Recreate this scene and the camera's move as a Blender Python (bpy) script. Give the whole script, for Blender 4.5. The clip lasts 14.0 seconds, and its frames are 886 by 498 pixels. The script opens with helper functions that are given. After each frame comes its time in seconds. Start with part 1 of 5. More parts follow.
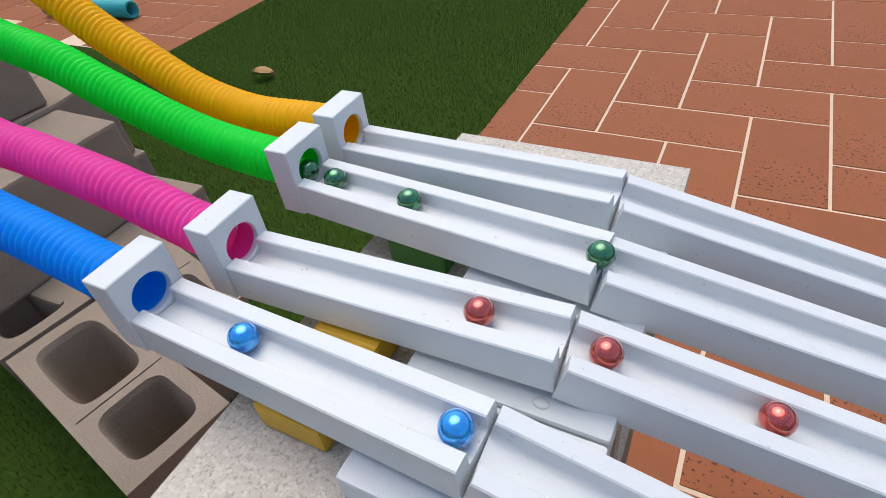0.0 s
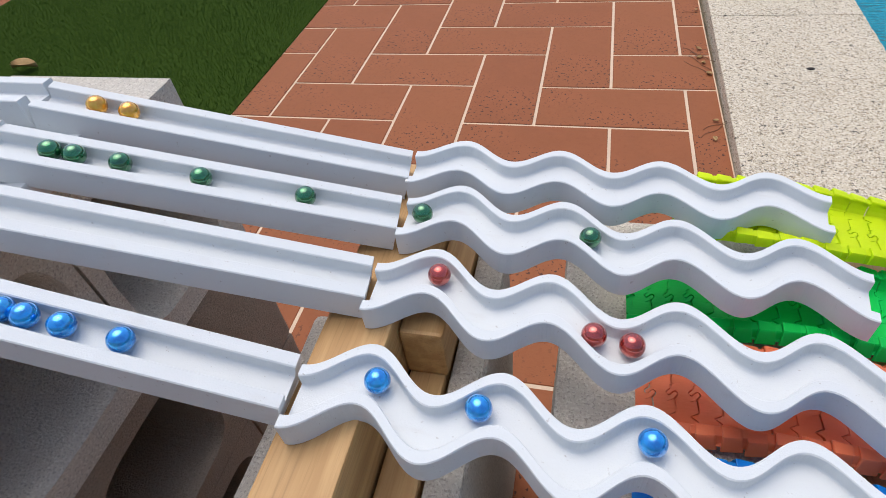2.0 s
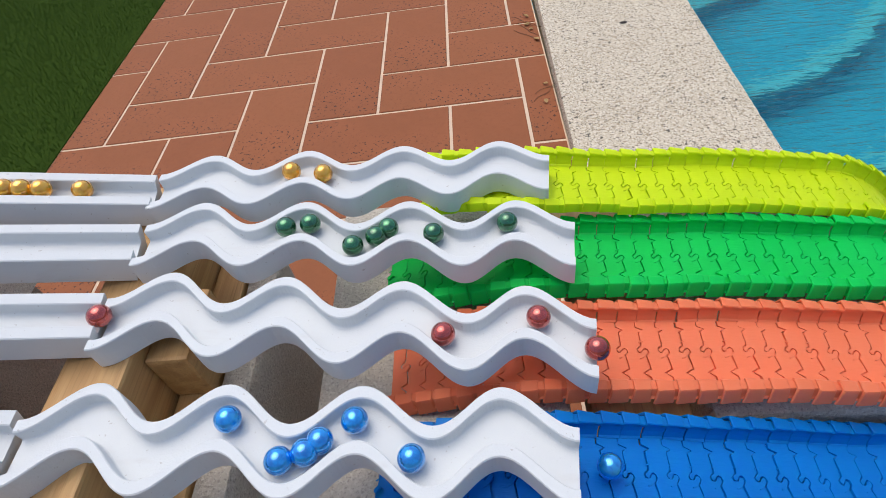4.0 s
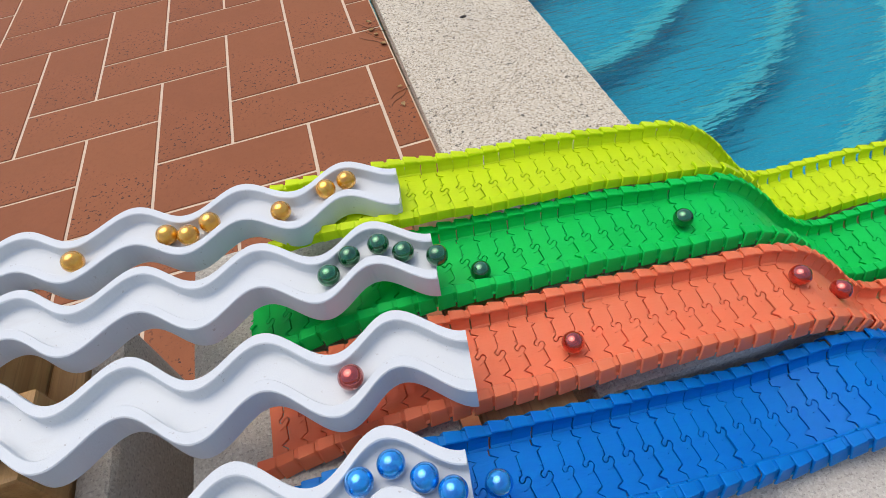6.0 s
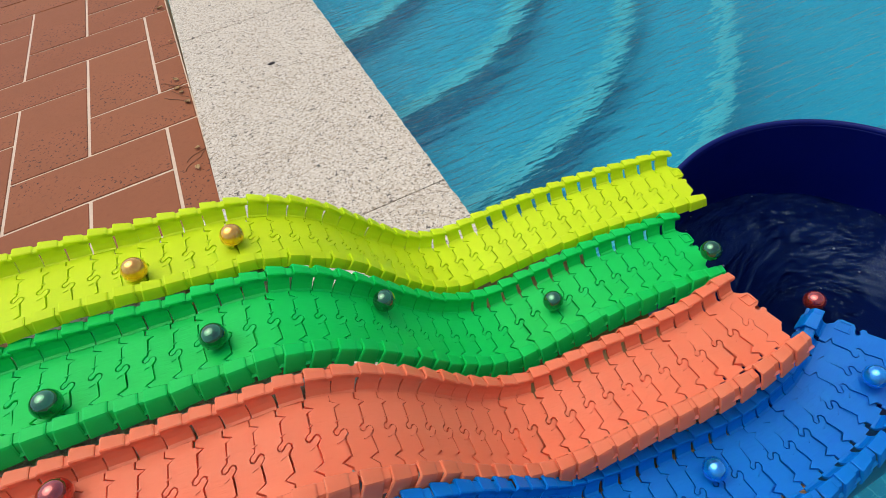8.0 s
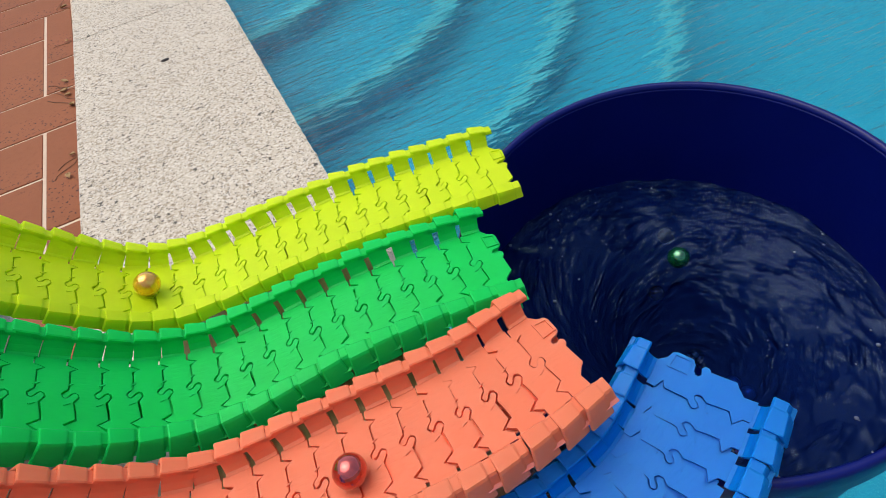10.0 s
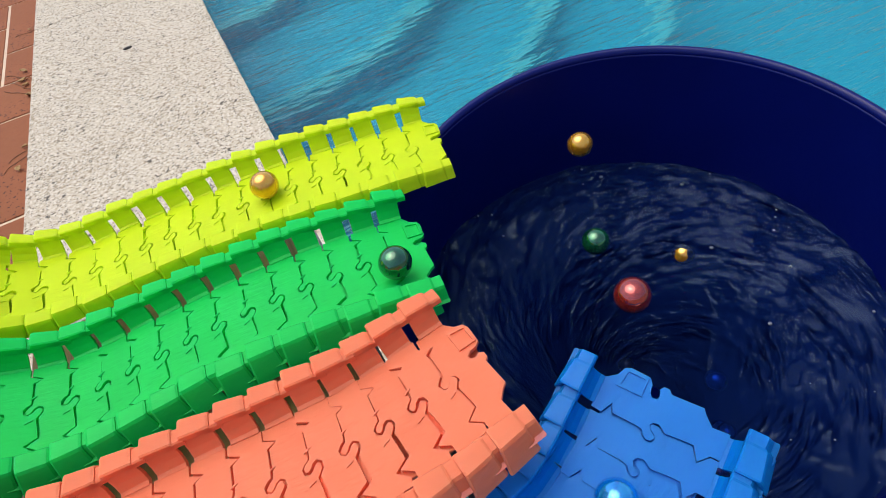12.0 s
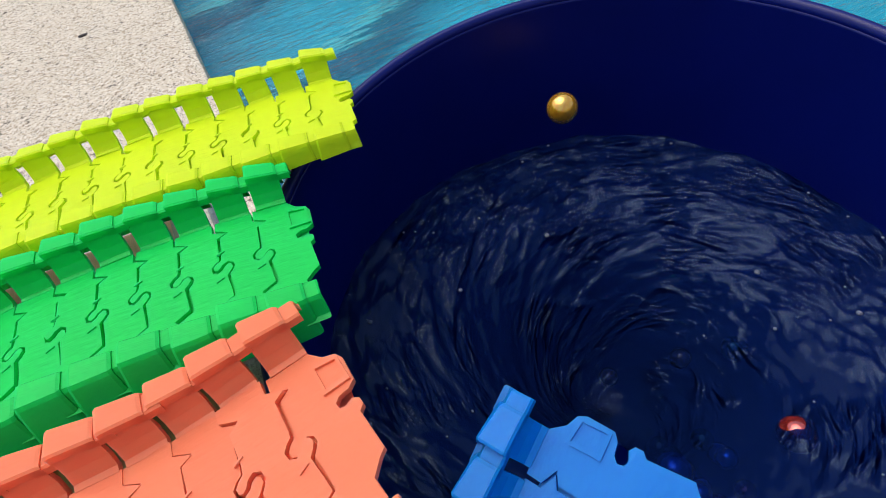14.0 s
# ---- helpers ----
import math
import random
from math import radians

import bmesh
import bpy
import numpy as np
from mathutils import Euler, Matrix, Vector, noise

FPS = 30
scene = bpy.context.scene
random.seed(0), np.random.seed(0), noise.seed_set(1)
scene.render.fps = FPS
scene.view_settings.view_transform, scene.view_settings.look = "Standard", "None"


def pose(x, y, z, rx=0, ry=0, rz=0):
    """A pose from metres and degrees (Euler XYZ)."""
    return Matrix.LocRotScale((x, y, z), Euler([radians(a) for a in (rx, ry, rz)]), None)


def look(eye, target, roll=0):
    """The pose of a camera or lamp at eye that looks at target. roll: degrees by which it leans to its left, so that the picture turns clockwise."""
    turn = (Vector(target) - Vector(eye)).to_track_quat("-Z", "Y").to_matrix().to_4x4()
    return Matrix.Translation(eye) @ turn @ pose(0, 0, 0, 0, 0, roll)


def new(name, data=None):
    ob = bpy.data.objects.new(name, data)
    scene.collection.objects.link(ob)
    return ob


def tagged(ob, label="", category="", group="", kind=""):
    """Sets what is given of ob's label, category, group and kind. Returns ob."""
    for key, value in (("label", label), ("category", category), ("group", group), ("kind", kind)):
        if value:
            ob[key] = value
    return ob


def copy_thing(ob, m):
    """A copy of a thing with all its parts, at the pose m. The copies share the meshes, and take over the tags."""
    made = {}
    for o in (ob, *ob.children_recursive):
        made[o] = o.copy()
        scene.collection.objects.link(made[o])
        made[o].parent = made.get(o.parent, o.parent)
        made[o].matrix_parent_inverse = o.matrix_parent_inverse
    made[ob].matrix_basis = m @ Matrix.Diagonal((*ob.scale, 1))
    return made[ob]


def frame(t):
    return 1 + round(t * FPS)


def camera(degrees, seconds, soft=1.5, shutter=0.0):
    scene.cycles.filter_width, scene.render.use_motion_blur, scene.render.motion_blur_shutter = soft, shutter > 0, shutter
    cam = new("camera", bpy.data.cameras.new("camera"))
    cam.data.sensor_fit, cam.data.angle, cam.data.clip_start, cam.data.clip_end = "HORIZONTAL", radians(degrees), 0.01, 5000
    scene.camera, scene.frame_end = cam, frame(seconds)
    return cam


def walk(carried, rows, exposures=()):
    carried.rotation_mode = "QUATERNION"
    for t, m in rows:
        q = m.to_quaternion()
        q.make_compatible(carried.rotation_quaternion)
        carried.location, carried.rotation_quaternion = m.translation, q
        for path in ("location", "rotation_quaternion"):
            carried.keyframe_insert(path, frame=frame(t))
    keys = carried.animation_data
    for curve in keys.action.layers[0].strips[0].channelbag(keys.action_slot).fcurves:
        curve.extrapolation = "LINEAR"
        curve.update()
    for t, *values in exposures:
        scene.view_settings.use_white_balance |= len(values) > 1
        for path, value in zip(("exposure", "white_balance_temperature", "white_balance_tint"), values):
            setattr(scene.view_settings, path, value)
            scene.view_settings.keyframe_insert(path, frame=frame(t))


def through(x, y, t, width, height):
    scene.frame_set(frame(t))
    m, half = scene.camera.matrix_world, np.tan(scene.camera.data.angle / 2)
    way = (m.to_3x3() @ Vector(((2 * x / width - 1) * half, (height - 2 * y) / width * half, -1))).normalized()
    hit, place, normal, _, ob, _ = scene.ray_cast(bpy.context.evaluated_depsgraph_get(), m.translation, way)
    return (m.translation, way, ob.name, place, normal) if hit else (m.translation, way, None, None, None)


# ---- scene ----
cam = camera(76.18, 14.0, soft=0.55)
PATH = [
    (0, (-0.2510, -1.4920, 0.8930), (-1.0540, -0.2170, -0.4210), -8.40),
    (0.5, (-0.1730, -1.4930, 0.8880), (-0.8970, -0.1920, -0.4470), -7.80),
    (1, (-0.0650, -1.5070, 0.8790), (-0.6830, -0.1840, -0.4870), -7.40),
    (1.5, (0.0500, -1.5260, 0.8840), (-0.4730, -0.1920, -0.5110), -7.70),
    (2, (0.1360, -1.5240, 0.8800), (-0.3150, -0.1850, -0.5360), -8.50),
    (2.5, (0.1940, -1.5230, 0.8840), (-0.1920, -0.1860, -0.5530), -9.20),
    (3, (0.2460, -1.5190, 0.8810), (-0.0710, -0.1840, -0.5740), -9.80),
    (3.2, (0.2640, -1.5170, 0.8840), (-0.0250, -0.1820, -0.5770), -10.00),
    (5.3, (0.2790, -1.5050, 0.8720), (0.3450, -0.1960, -0.6380), -10.70),
    (5.5, (0.2820, -1.5010, 0.8750), (0.3880, -0.1970, -0.6380), -10.40),
    (6, (0.3060, -1.4940, 0.8720), (0.4910, -0.2040, -0.6450), -10.60),
    (6.5, (0.3580, -1.4940, 0.8700), (0.6070, -0.2110, -0.6450), -10.80),
    (7, (0.4670, -1.4930, 0.8450), (0.7690, -0.1990, -0.6500), -11.50),
    (7.5, (0.5710, -1.4840, 0.8020), (0.9080, -0.1810, -0.6780), -12.30),
    (8, (0.6490, -1.4710, 0.7650), (1.0120, -0.1630, -0.7040), -13.00),
    (8.5, (0.7200, -1.4640, 0.7230), (1.1130, -0.1530, -0.7360), -13.10),
    (9, (0.7720, -1.4610, 0.6890), (1.1720, -0.1560, -0.7740), -13.40),
    (11.5, (0.8640, -1.4430, 0.6000), (1.2890, -0.1460, -0.8620), -13.00),
    (12, (0.8780, -1.4370, 0.5870), (1.3010, -0.1460, -0.8810), -13.10),
    (12.5, (0.8900, -1.4300, 0.5730), (1.3170, -0.1390, -0.8930), -13.10),
    (13, (0.9020, -1.4230, 0.5580), (1.3370, -0.1360, -0.9100), -12.70),
    (13.5, (0.9160, -1.4140, 0.5380), (1.3500, -0.1300, -0.9320), -13.00),
    (14, (0.9270, -1.4050, 0.5220), (1.3570, -0.1250, -0.9530), -13.50),
]
walk(cam, [(t, look(eye, target, roll)) for t, eye, target, roll in PATH], exposures=[(0, 0.36), (1.5, 0.30), (3, 0.23), (6, 0.19), (8, 0.23), (12, 0.34), (14, 0.40)])

# ---- light ----
world = bpy.data.worlds.new("world")
scene.world = world
world.use_nodes = True
wn = world.node_tree
sky = wn.nodes.new("ShaderNodeTexSky")
sky.sky_type, sky.sun_disc = "NISHITA", False
sky.sun_elevation, sky.sun_rotation = radians(71), radians(-38)
sky.air_density, sky.dust_density, sky.ozone_density = 1.0, 3.0, 1.0
bg = wn.nodes["Background"]
bg.inputs["Strength"].default_value = 0.164
wn.links.new(sky.outputs["Color"], bg.inputs["Color"])
sun = new("sun", bpy.data.lights.new("sun", "SUN"))
sun.data.energy, sun.data.angle, sun.data.color = 1.12, radians(60), (1.0, 0.965, 0.90)
sun.matrix_world = look((-1.2, 1.5, 5.6), (0, 0, 0))


# ---- materials ----
def rgb(c):
    return (*c, 1.0)


class Mat:
    """A node material with a principled shader, and short ways to add texture to it."""

    def __init__(self, name, color, rough=0.6, metal=0.0, **more):
        self.m = bpy.data.materials.new(name)
        self.m.use_nodes = True
        self.t = self.m.node_tree
        self.p = self.t.nodes["Principled BSDF"]
        self.p.inputs["Base Color"].default_value = rgb(color)
        self.p.inputs["Roughness"].default_value = rough
        self.p.inputs["Metallic"].default_value = metal
        for k, v in more.items():
            self.p.inputs[k.replace("_", " ")].default_value = v
        self.coord = self.t.nodes.new("ShaderNodeTexCoord").outputs["Object"]
        self.color = None
        self.base = color
        self.height = None

    def node(self, kind, **inputs):
        n = self.t.nodes.new(kind)
        for k, v in inputs.items():
            if isinstance(v, bpy.types.NodeSocket):
                self.t.links.new(v, n.inputs[k])
            else:
                n.inputs[k].default_value = v
        return n

    def noise(self, scale, detail=4.0, rough=0.6, stretch=None):
        src = self.coord
        if stretch:
            src = self.node("ShaderNodeMapping", Vector=src, Scale=stretch).outputs[0]
        return self.node("ShaderNodeTexNoise", Vector=src, Scale=scale, Detail=detail, Roughness=rough).outputs["Fac"]

    def ramp(self, fac, lo, hi):
        return self.node("ShaderNodeMapRange", **{"Value": fac, "From Min": lo, "From Max": hi}).outputs["Result"]

    def mix(self, fac, color):
        """Lays a colour over what is there, by fac."""
        n = self.t.nodes.new("ShaderNodeMix")
        n.data_type = "RGBA"
        if isinstance(fac, bpy.types.NodeSocket):
            self.t.links.new(fac, n.inputs[0])
        else:
            n.inputs[0].default_value = fac
        if self.color is None:
            n.inputs[6].default_value = rgb(self.base)
        else:
            self.t.links.new(self.color, n.inputs[6])
        n.inputs[7].default_value = rgb(color)
        self.color = n.outputs[2]
        self.t.links.new(self.color, self.p.inputs["Base Color"])
        return self

    def _mul(self, fac, amount):
        n = self.t.nodes.new("ShaderNodeMath")
        n.operation = "MULTIPLY"
        self.t.links.new(fac, n.inputs[0])
        n.inputs[1].default_value = amount
        return n.outputs[0]

    def bump(self, fac, distance, strength=1.0):
        b = self.node("ShaderNodeBump", Height=fac, Distance=distance, Strength=strength)
        if self.height is not None:
            self.t.links.new(self.height, b.inputs["Normal"])
        self.height = b.outputs[0]
        self.t.links.new(self.height, self.p.inputs["Normal"])
        return self

    def rough(self, fac, lo, hi):
        r = self.node("ShaderNodeMapRange", **{"Value": fac, "To Min": lo, "To Max": hi}).outputs["Result"]
        self.t.links.new(r, self.p.inputs["Roughness"])
        return self

    def per_object(self, lo, hi):
        r = self.t.nodes.new("ShaderNodeObjectInfo").outputs["Random"]
        return self.node("ShaderNodeMapRange", **{"Value": r, "To Min": lo, "To Max": hi}).outputs["Result"]


def white_foam():
    m = Mat("white_painted_board", (0.652, 0.674, 0.672), 0.62, Specular_IOR_Level=0.3)
    m.mix(m._mul(m.ramp(m.noise(14, 5), 0.45, 0.75), 0.35), (0.61, 0.612, 0.615))
    m.mix(m._mul(m.ramp(m.noise(60, 3, stretch=(0.35, 1, 1)), 0.62, 0.8), 0.4), (0.54, 0.52, 0.49))
    m.mix(m._mul(m.ramp(m.noise(210, 3, 0.7), 0.675, 0.71), 0.6), (0.40, 0.37, 0.34))
    m.bump(m.noise(900, 3), 0.0004, 0.5).bump(m.noise(40, 3), 0.0012, 0.35)
    return m.m


def concrete(name, color, dark, light, flecks=0.5):
    m = Mat(name, color, 0.93, Specular_IOR_Level=0.2)
    m.mix(m._mul(m.ramp(m.noise(9, 6), 0.4, 0.7), 0.5), dark)
    m.mix(m._mul(m.ramp(m.noise(380, 3), 0.5, 0.62), 0.6), light)
    m.mix(m._mul(m.ramp(m.noise(420, 3), 0.56, 0.63), flecks), tuple(c * 0.5 for c in dark))
    m.bump(m.noise(420, 4), 0.0025, 0.9).bump(m.noise(60, 4), 0.003, 0.4)
    return m.m


def terracotta():
    m = Mat("terracotta_tile", (0.285, 0.100, 0.040), 0.7, Specular_IOR_Level=0.2)
    m.mix(m.per_object(0.0, 0.55), (0.235, 0.075, 0.031))
    m.mix(m._mul(m.ramp(m.noise(7, 5), 0.4, 0.7), 0.5), (0.335, 0.11, 0.046))
    m.mix(m._mul(m.ramp(m.noise(70, 4), 0.5, 0.8), 0.4), (0.215, 0.062, 0.025))
    spots = m.node("ShaderNodeMath", **{})
    spots.operation = "MULTIPLY"
    m.t.links.new(m.ramp(m.noise(105, 2.5, 0.6), 0.605, 0.625), spots.inputs[0])
    m.t.links.new(m.ramp(m.noise(3.1, 3), 0.455, 0.58), spots.inputs[1])
    m.mix(spots.outputs[0], (0.075, 0.032, 0.022))
    m.bump(m.noise(420, 3), 0.0008, 0.4).bump(m.noise(18, 3), 0.002, 0.25)
    return m.m


def grout():
    m = Mat("cream_grout", (0.66, 0.51, 0.36), 0.9)
    m.mix(m._mul(m.ramp(m.noise(20, 4), 0.45, 0.7), 0.6), (0.60, 0.43, 0.30))
    m.bump(m.noise(300, 3), 0.002, 0.6)
    return m.m


def coping_stone():
    m = Mat("speckled_coping_stone", (0.59, 0.512, 0.385), 0.9, Specular_IOR_Level=0.2)
    m.mix(m._mul(m.ramp(m.noise(5, 4), 0.4, 0.7), 0.5), (0.50, 0.42, 0.31))
    m.mix(m._mul(m.ramp(m.noise(190, 3), 0.50, 0.58), 0.75), (0.76, 0.70, 0.58))
    m.mix(m._mul(m.ramp(m.noise(140, 4), 0.565, 0.60), 0.8), (0.30, 0.23, 0.15))
    m.mix(m._mul(m.ramp(m.noise(230, 2), 0.60, 0.64), 0.85), (0.10, 0.085, 0.07))
    m.mix(m._mul(m.ramp(m.noise(75, 3), 0.645, 0.665), 0.9), (0.07, 0.06, 0.05))
    m.bump(m.noise(170, 4), 0.0028, 0.8).bump(m.noise(60, 3), 0.003, 0.4)
    return m.m


def wood(name, color, dark):
    m = Mat(name, color, 0.55)
    m.mix(m._mul(m.ramp(m.noise(22, 6, stretch=(3.5, 0.18, 3.5)), 0.42, 0.62), 0.75), dark)
    m.mix(m._mul(m.ramp(m.noise(120, 3, stretch=(4, 0.12, 4)), 0.55, 0.7), 0.4), tuple(c * 0.6 for c in dark))
    m.bump(m.noise(160, 3, stretch=(4, 0.15, 4)), 0.001, 0.4)
    return m.m


def soft_plastic(name, color, deep, through):
    m = Mat(name, color, 0.45, IOR=1.46, Specular_IOR_Level=0.24, Subsurface_Weight=0.45, Subsurface_Scale=0.006, Subsurface_Radius=(1.0, 1.0, 1.0))
    m.mix(m._mul(m.ramp(m.noise(35, 4), 0.4, 0.7), 0.7), deep)
    m.mix(m.per_object(0.0, 0.25), tuple(c * 0.8 for c in deep))
    m.rough(m.noise(80, 3), 0.3, 0.55)
    m.bump(m.noise(500, 2, stretch=(0.2, 1, 1)), 0.0004, 0.5)
    glow = m.node("ShaderNodeBsdfTranslucent", Color=rgb(color))
    both = m.node("ShaderNodeMixShader", Fac=through)
    m.t.links.new(m.p.outputs[0], both.inputs[1])
    m.t.links.new(glow.outputs[0], both.inputs[2])
    m.t.links.new(both.outputs[0], m.t.nodes["Material Output"].inputs["Surface"])
    return m.m


def marble_glass(name, color, deep):
    """Lustred glass: a coloured metallic skin under a clear coat, with mottled depth."""
    m = Mat(name, color, 0.03, IOR=1.5)
    m.p.inputs["Metallic"].default_value = 0.65
    m.p.inputs["Coat Weight"].default_value = 1.0
    m.p.inputs["Coat Roughness"].default_value = 0.015
    m.p.inputs["Coat IOR"].default_value = 1.72
    m.mix(m._mul(m.ramp(m.noise(130, 4), 0.42, 0.62), 0.85), deep)
    m.mix(m._mul(m.ramp(m.noise(75, 2), 0.60, 0.66), 0.4), tuple(min(1, c * 1.5 + 0.03) for c in color))
    cells = m.node("ShaderNodeTexVoronoi", Vector=m.coord, Scale=170.0)
    m.bump(cells.outputs["Distance"], 0.0022, 0.12)
    return m.m


def grass_blade():
    m = Mat("artificial_grass", (0.056, 0.098, 0.014), 0.85, Specular_IOR_Level=0.03)
    isl = m.t.nodes.new("ShaderNodeNewGeometry").outputs["Random Per Island"]
    m.mix(isl, (0.024, 0.056, 0.007))
    m.mix(m._mul(m.ramp(m.noise(1.6, 3), 0.4, 0.65), 0.5), (0.076, 0.118, 0.016))
    return m.m


def turf_base():
    m = Mat("turf_backing", (0.027, 0.053, 0.008), 0.95, Specular_IOR_Level=0.03)
    m.mix(m._mul(m.ramp(m.noise(60, 4), 0.4, 0.7), 0.7), (0.046, 0.078, 0.011))
    return m.m


def pool_mosaic():
    m = Mat("pale_blue_mosaic", (0.13, 0.50, 0.62), 0.4)
    grid = []
    axes = m.node("ShaderNodeSeparateXYZ", Vector=m.coord)
    for axis in ("X", "Y"):
        f = m.t.nodes.new("ShaderNodeMath")
        f.operation = "PINGPONG"
        m.t.links.new(axes.outputs[axis], f.inputs[0])
        f.inputs[1].default_value = 0.0125
        grid.append(m.ramp(f.outputs[0], 0.0016, 0.0004))
    top = m.t.nodes.new("ShaderNodeMath")
    top.operation = "MAXIMUM"
    m.t.links.new(grid[0], top.inputs[0])
    m.t.links.new(grid[1], top.inputs[1])
    m.mix(m._mul(m.ramp(m.noise(40, 1), 0.4, 0.6), 0.5), (0.09, 0.42, 0.56))
    m.mix(m._mul(m.ramp(m.noise(2.2, 3), 0.4, 0.7), 0.5), (0.10, 0.44, 0.56))
    m.mix(m._mul(top.outputs[0], 0.75), (0.50, 0.78, 0.80))
    return m.m


def pool_edge():
    m = Mat("white_step_mosaic", (0.62, 0.70, 0.68), 0.4)
    m.mix(m._mul(m.ramp(m.noise(30, 4), 0.45, 0.65), 0.6), (0.50, 0.64, 0.64))
    return m.m


def pool_water():
    m = Mat("pool_water", (0.5, 0.8, 0.85), 0.02)
    t = m.t
    clear = t.nodes.new("ShaderNodeBsdfRefraction")
    clear.inputs[0].default_value = (0.17, 0.71, 0.80, 1)
    clear.inputs["Roughness"].default_value, clear.inputs["IOR"].default_value = 0.01, 1.33
    gloss = t.nodes.new("ShaderNodeBsdfGlossy")
    gloss.inputs["Roughness"].default_value = 0.03
    b = m.node("ShaderNodeBump", Height=m.noise(5.5, 3, 0.5, stretch=(1.0, 2.4, 1)), Distance=0.020, Strength=0.55)
    b1 = m.node("ShaderNodeBump", Height=m.noise(19, 3, 0.5, stretch=(0.7, 2.1, 1)), Distance=0.0064, Strength=0.9, Normal=b.outputs[0])
    b2 = m.node("ShaderNodeBump", Height=m.noise(26, 3, 0.55, stretch=(0.55, 2.6, 1)), Distance=0.0150, Strength=0.9, Normal=b.outputs[0])
    t.links.new(b2.outputs[0], gloss.inputs["Normal"])
    t.links.new(b1.outputs[0], clear.inputs["Normal"])
    fres = m.node("ShaderNodeFresnel", IOR=1.40, Normal=b2.outputs[0])
    mixer = t.nodes.new("ShaderNodeMixShader")
    t.links.new(fres.outputs[0], mixer.inputs[0])
    t.links.new(clear.outputs[0], mixer.inputs[1])
    t.links.new(gloss.outputs[0], mixer.inputs[2])
    t.links.new(mixer.outputs[0], t.nodes["Material Output"].inputs["Surface"])
    return m.m


def tub_water():
    """Dark water: most light dies in it, a little comes through from below."""
    m = Mat("dark_swirling_water", (0.003, 0.013, 0.088), 0.03, IOR=1.33, Specular_IOR_Level=0.48)
    wound = m.t.nodes.new("ShaderNodeAttribute")
    wound.attribute_name = "wound"
    m.p.inputs["Specular Tint"].default_value = (0.66, 0.95, 1.0, 1)
    # broad wound swells, sharp creases where the surface is troubled, calm between them
    swell = m.node("ShaderNodeTexNoise", Vector=wound.outputs["Vector"], Scale=0.9, Detail=2.0, Roughness=0.5, Distortion=0.6)
    m.bump(swell.outputs["Fac"], 0.0020, 0.4)
    troubled = m.ramp(m.noise(26, 2, 0.5), 0.42, 0.62)
    for scale, distance in ((0.75, 0.0045), (1.6, 0.0012)):
        crease = m.node("ShaderNodeTexNoise", Vector=wound.outputs["Vector"], Scale=scale, Detail=2.0, Roughness=0.5, Distortion=0.8)
        near = m.t.nodes.new("ShaderNodeMath")
        near.operation = "SUBTRACT"
        m.t.links.new(crease.outputs["Fac"], near.inputs[0])
        near.inputs[1].default_value = 0.5
        fold = m.t.nodes.new("ShaderNodeMath")
        fold.operation = "ABSOLUTE"
        m.t.links.new(near.outputs[0], fold.inputs[0])
        both = m.t.nodes.new("ShaderNodeMath")
        both.operation = "MULTIPLY"
        m.t.links.new(m.ramp(fold.outputs[0], 0.09, 0.0), both.inputs[0])
        m.t.links.new(troubled, both.inputs[1])
        m.bump(both.outputs[0], distance, 0.8)
    m.bump(m.noise(95, 2), 0.0006, 0.4)
    clear = m.node("ShaderNodeBsdfTransparent", Color=(0.20, 0.30, 0.72, 1))
    both = m.node("ShaderNodeMixShader", Fac=0.45)
    m.t.links.new(m.p.outputs[0], both.inputs[1])
    m.t.links.new(clear.outputs[0], both.inputs[2])
    m.t.links.new(both.outputs[0], m.t.nodes["Material Output"].inputs["Surface"])
    return m.m


def plain(name, color, rough=0.5, scale=60, amount=0.25):
    m = Mat(name, color, rough)
    m.mix(m._mul(m.ramp(m.noise(scale, 4), 0.4, 0.7), amount), tuple(c * 0.7 for c in color))
    m.bump(m.noise(scale * 6, 2), 0.0004, 0.4)
    return m.m


WHITE = white_foam()
BLOCK = concrete("brownish_concrete_block", (0.31, 0.245, 0.185), (0.24, 0.185, 0.135), (0.38, 0.30, 0.23), 0.35)
PALE = concrete("pale_concrete_block", (0.60, 0.55, 0.47), (0.50, 0.45, 0.38), (0.74, 0.70, 0.62))
TILE, GROUT, STONE = terracotta(), grout(), coping_stone()
PINE = wood("pine_wood", (0.56, 0.34, 0.14), (0.40, 0.215, 0.075))
TURF, BLADE = turf_base(), grass_blade()
MOSAIC, EDGE, WATER, SWIRL = pool_mosaic(), pool_edge(), pool_water(), tub_water()
TUBES = dict(
    blue=soft_plastic("blue_tube_plastic", (0.002, 0.37, 1.0), (0.002, 0.31, 0.95), 0.38),
    pink=soft_plastic("pink_tube_plastic", (1.0, 0.10, 0.50), (0.94, 0.08, 0.44), 0.42),
    green=soft_plastic("green_tube_plastic", (0.002, 0.85, 0.055), (0.002, 0.72, 0.045), 0.36),
    yellow=soft_plastic("yellow_tube_plastic", (1.0, 0.56, 0.002), (0.96, 0.51, 0.002), 0.36))
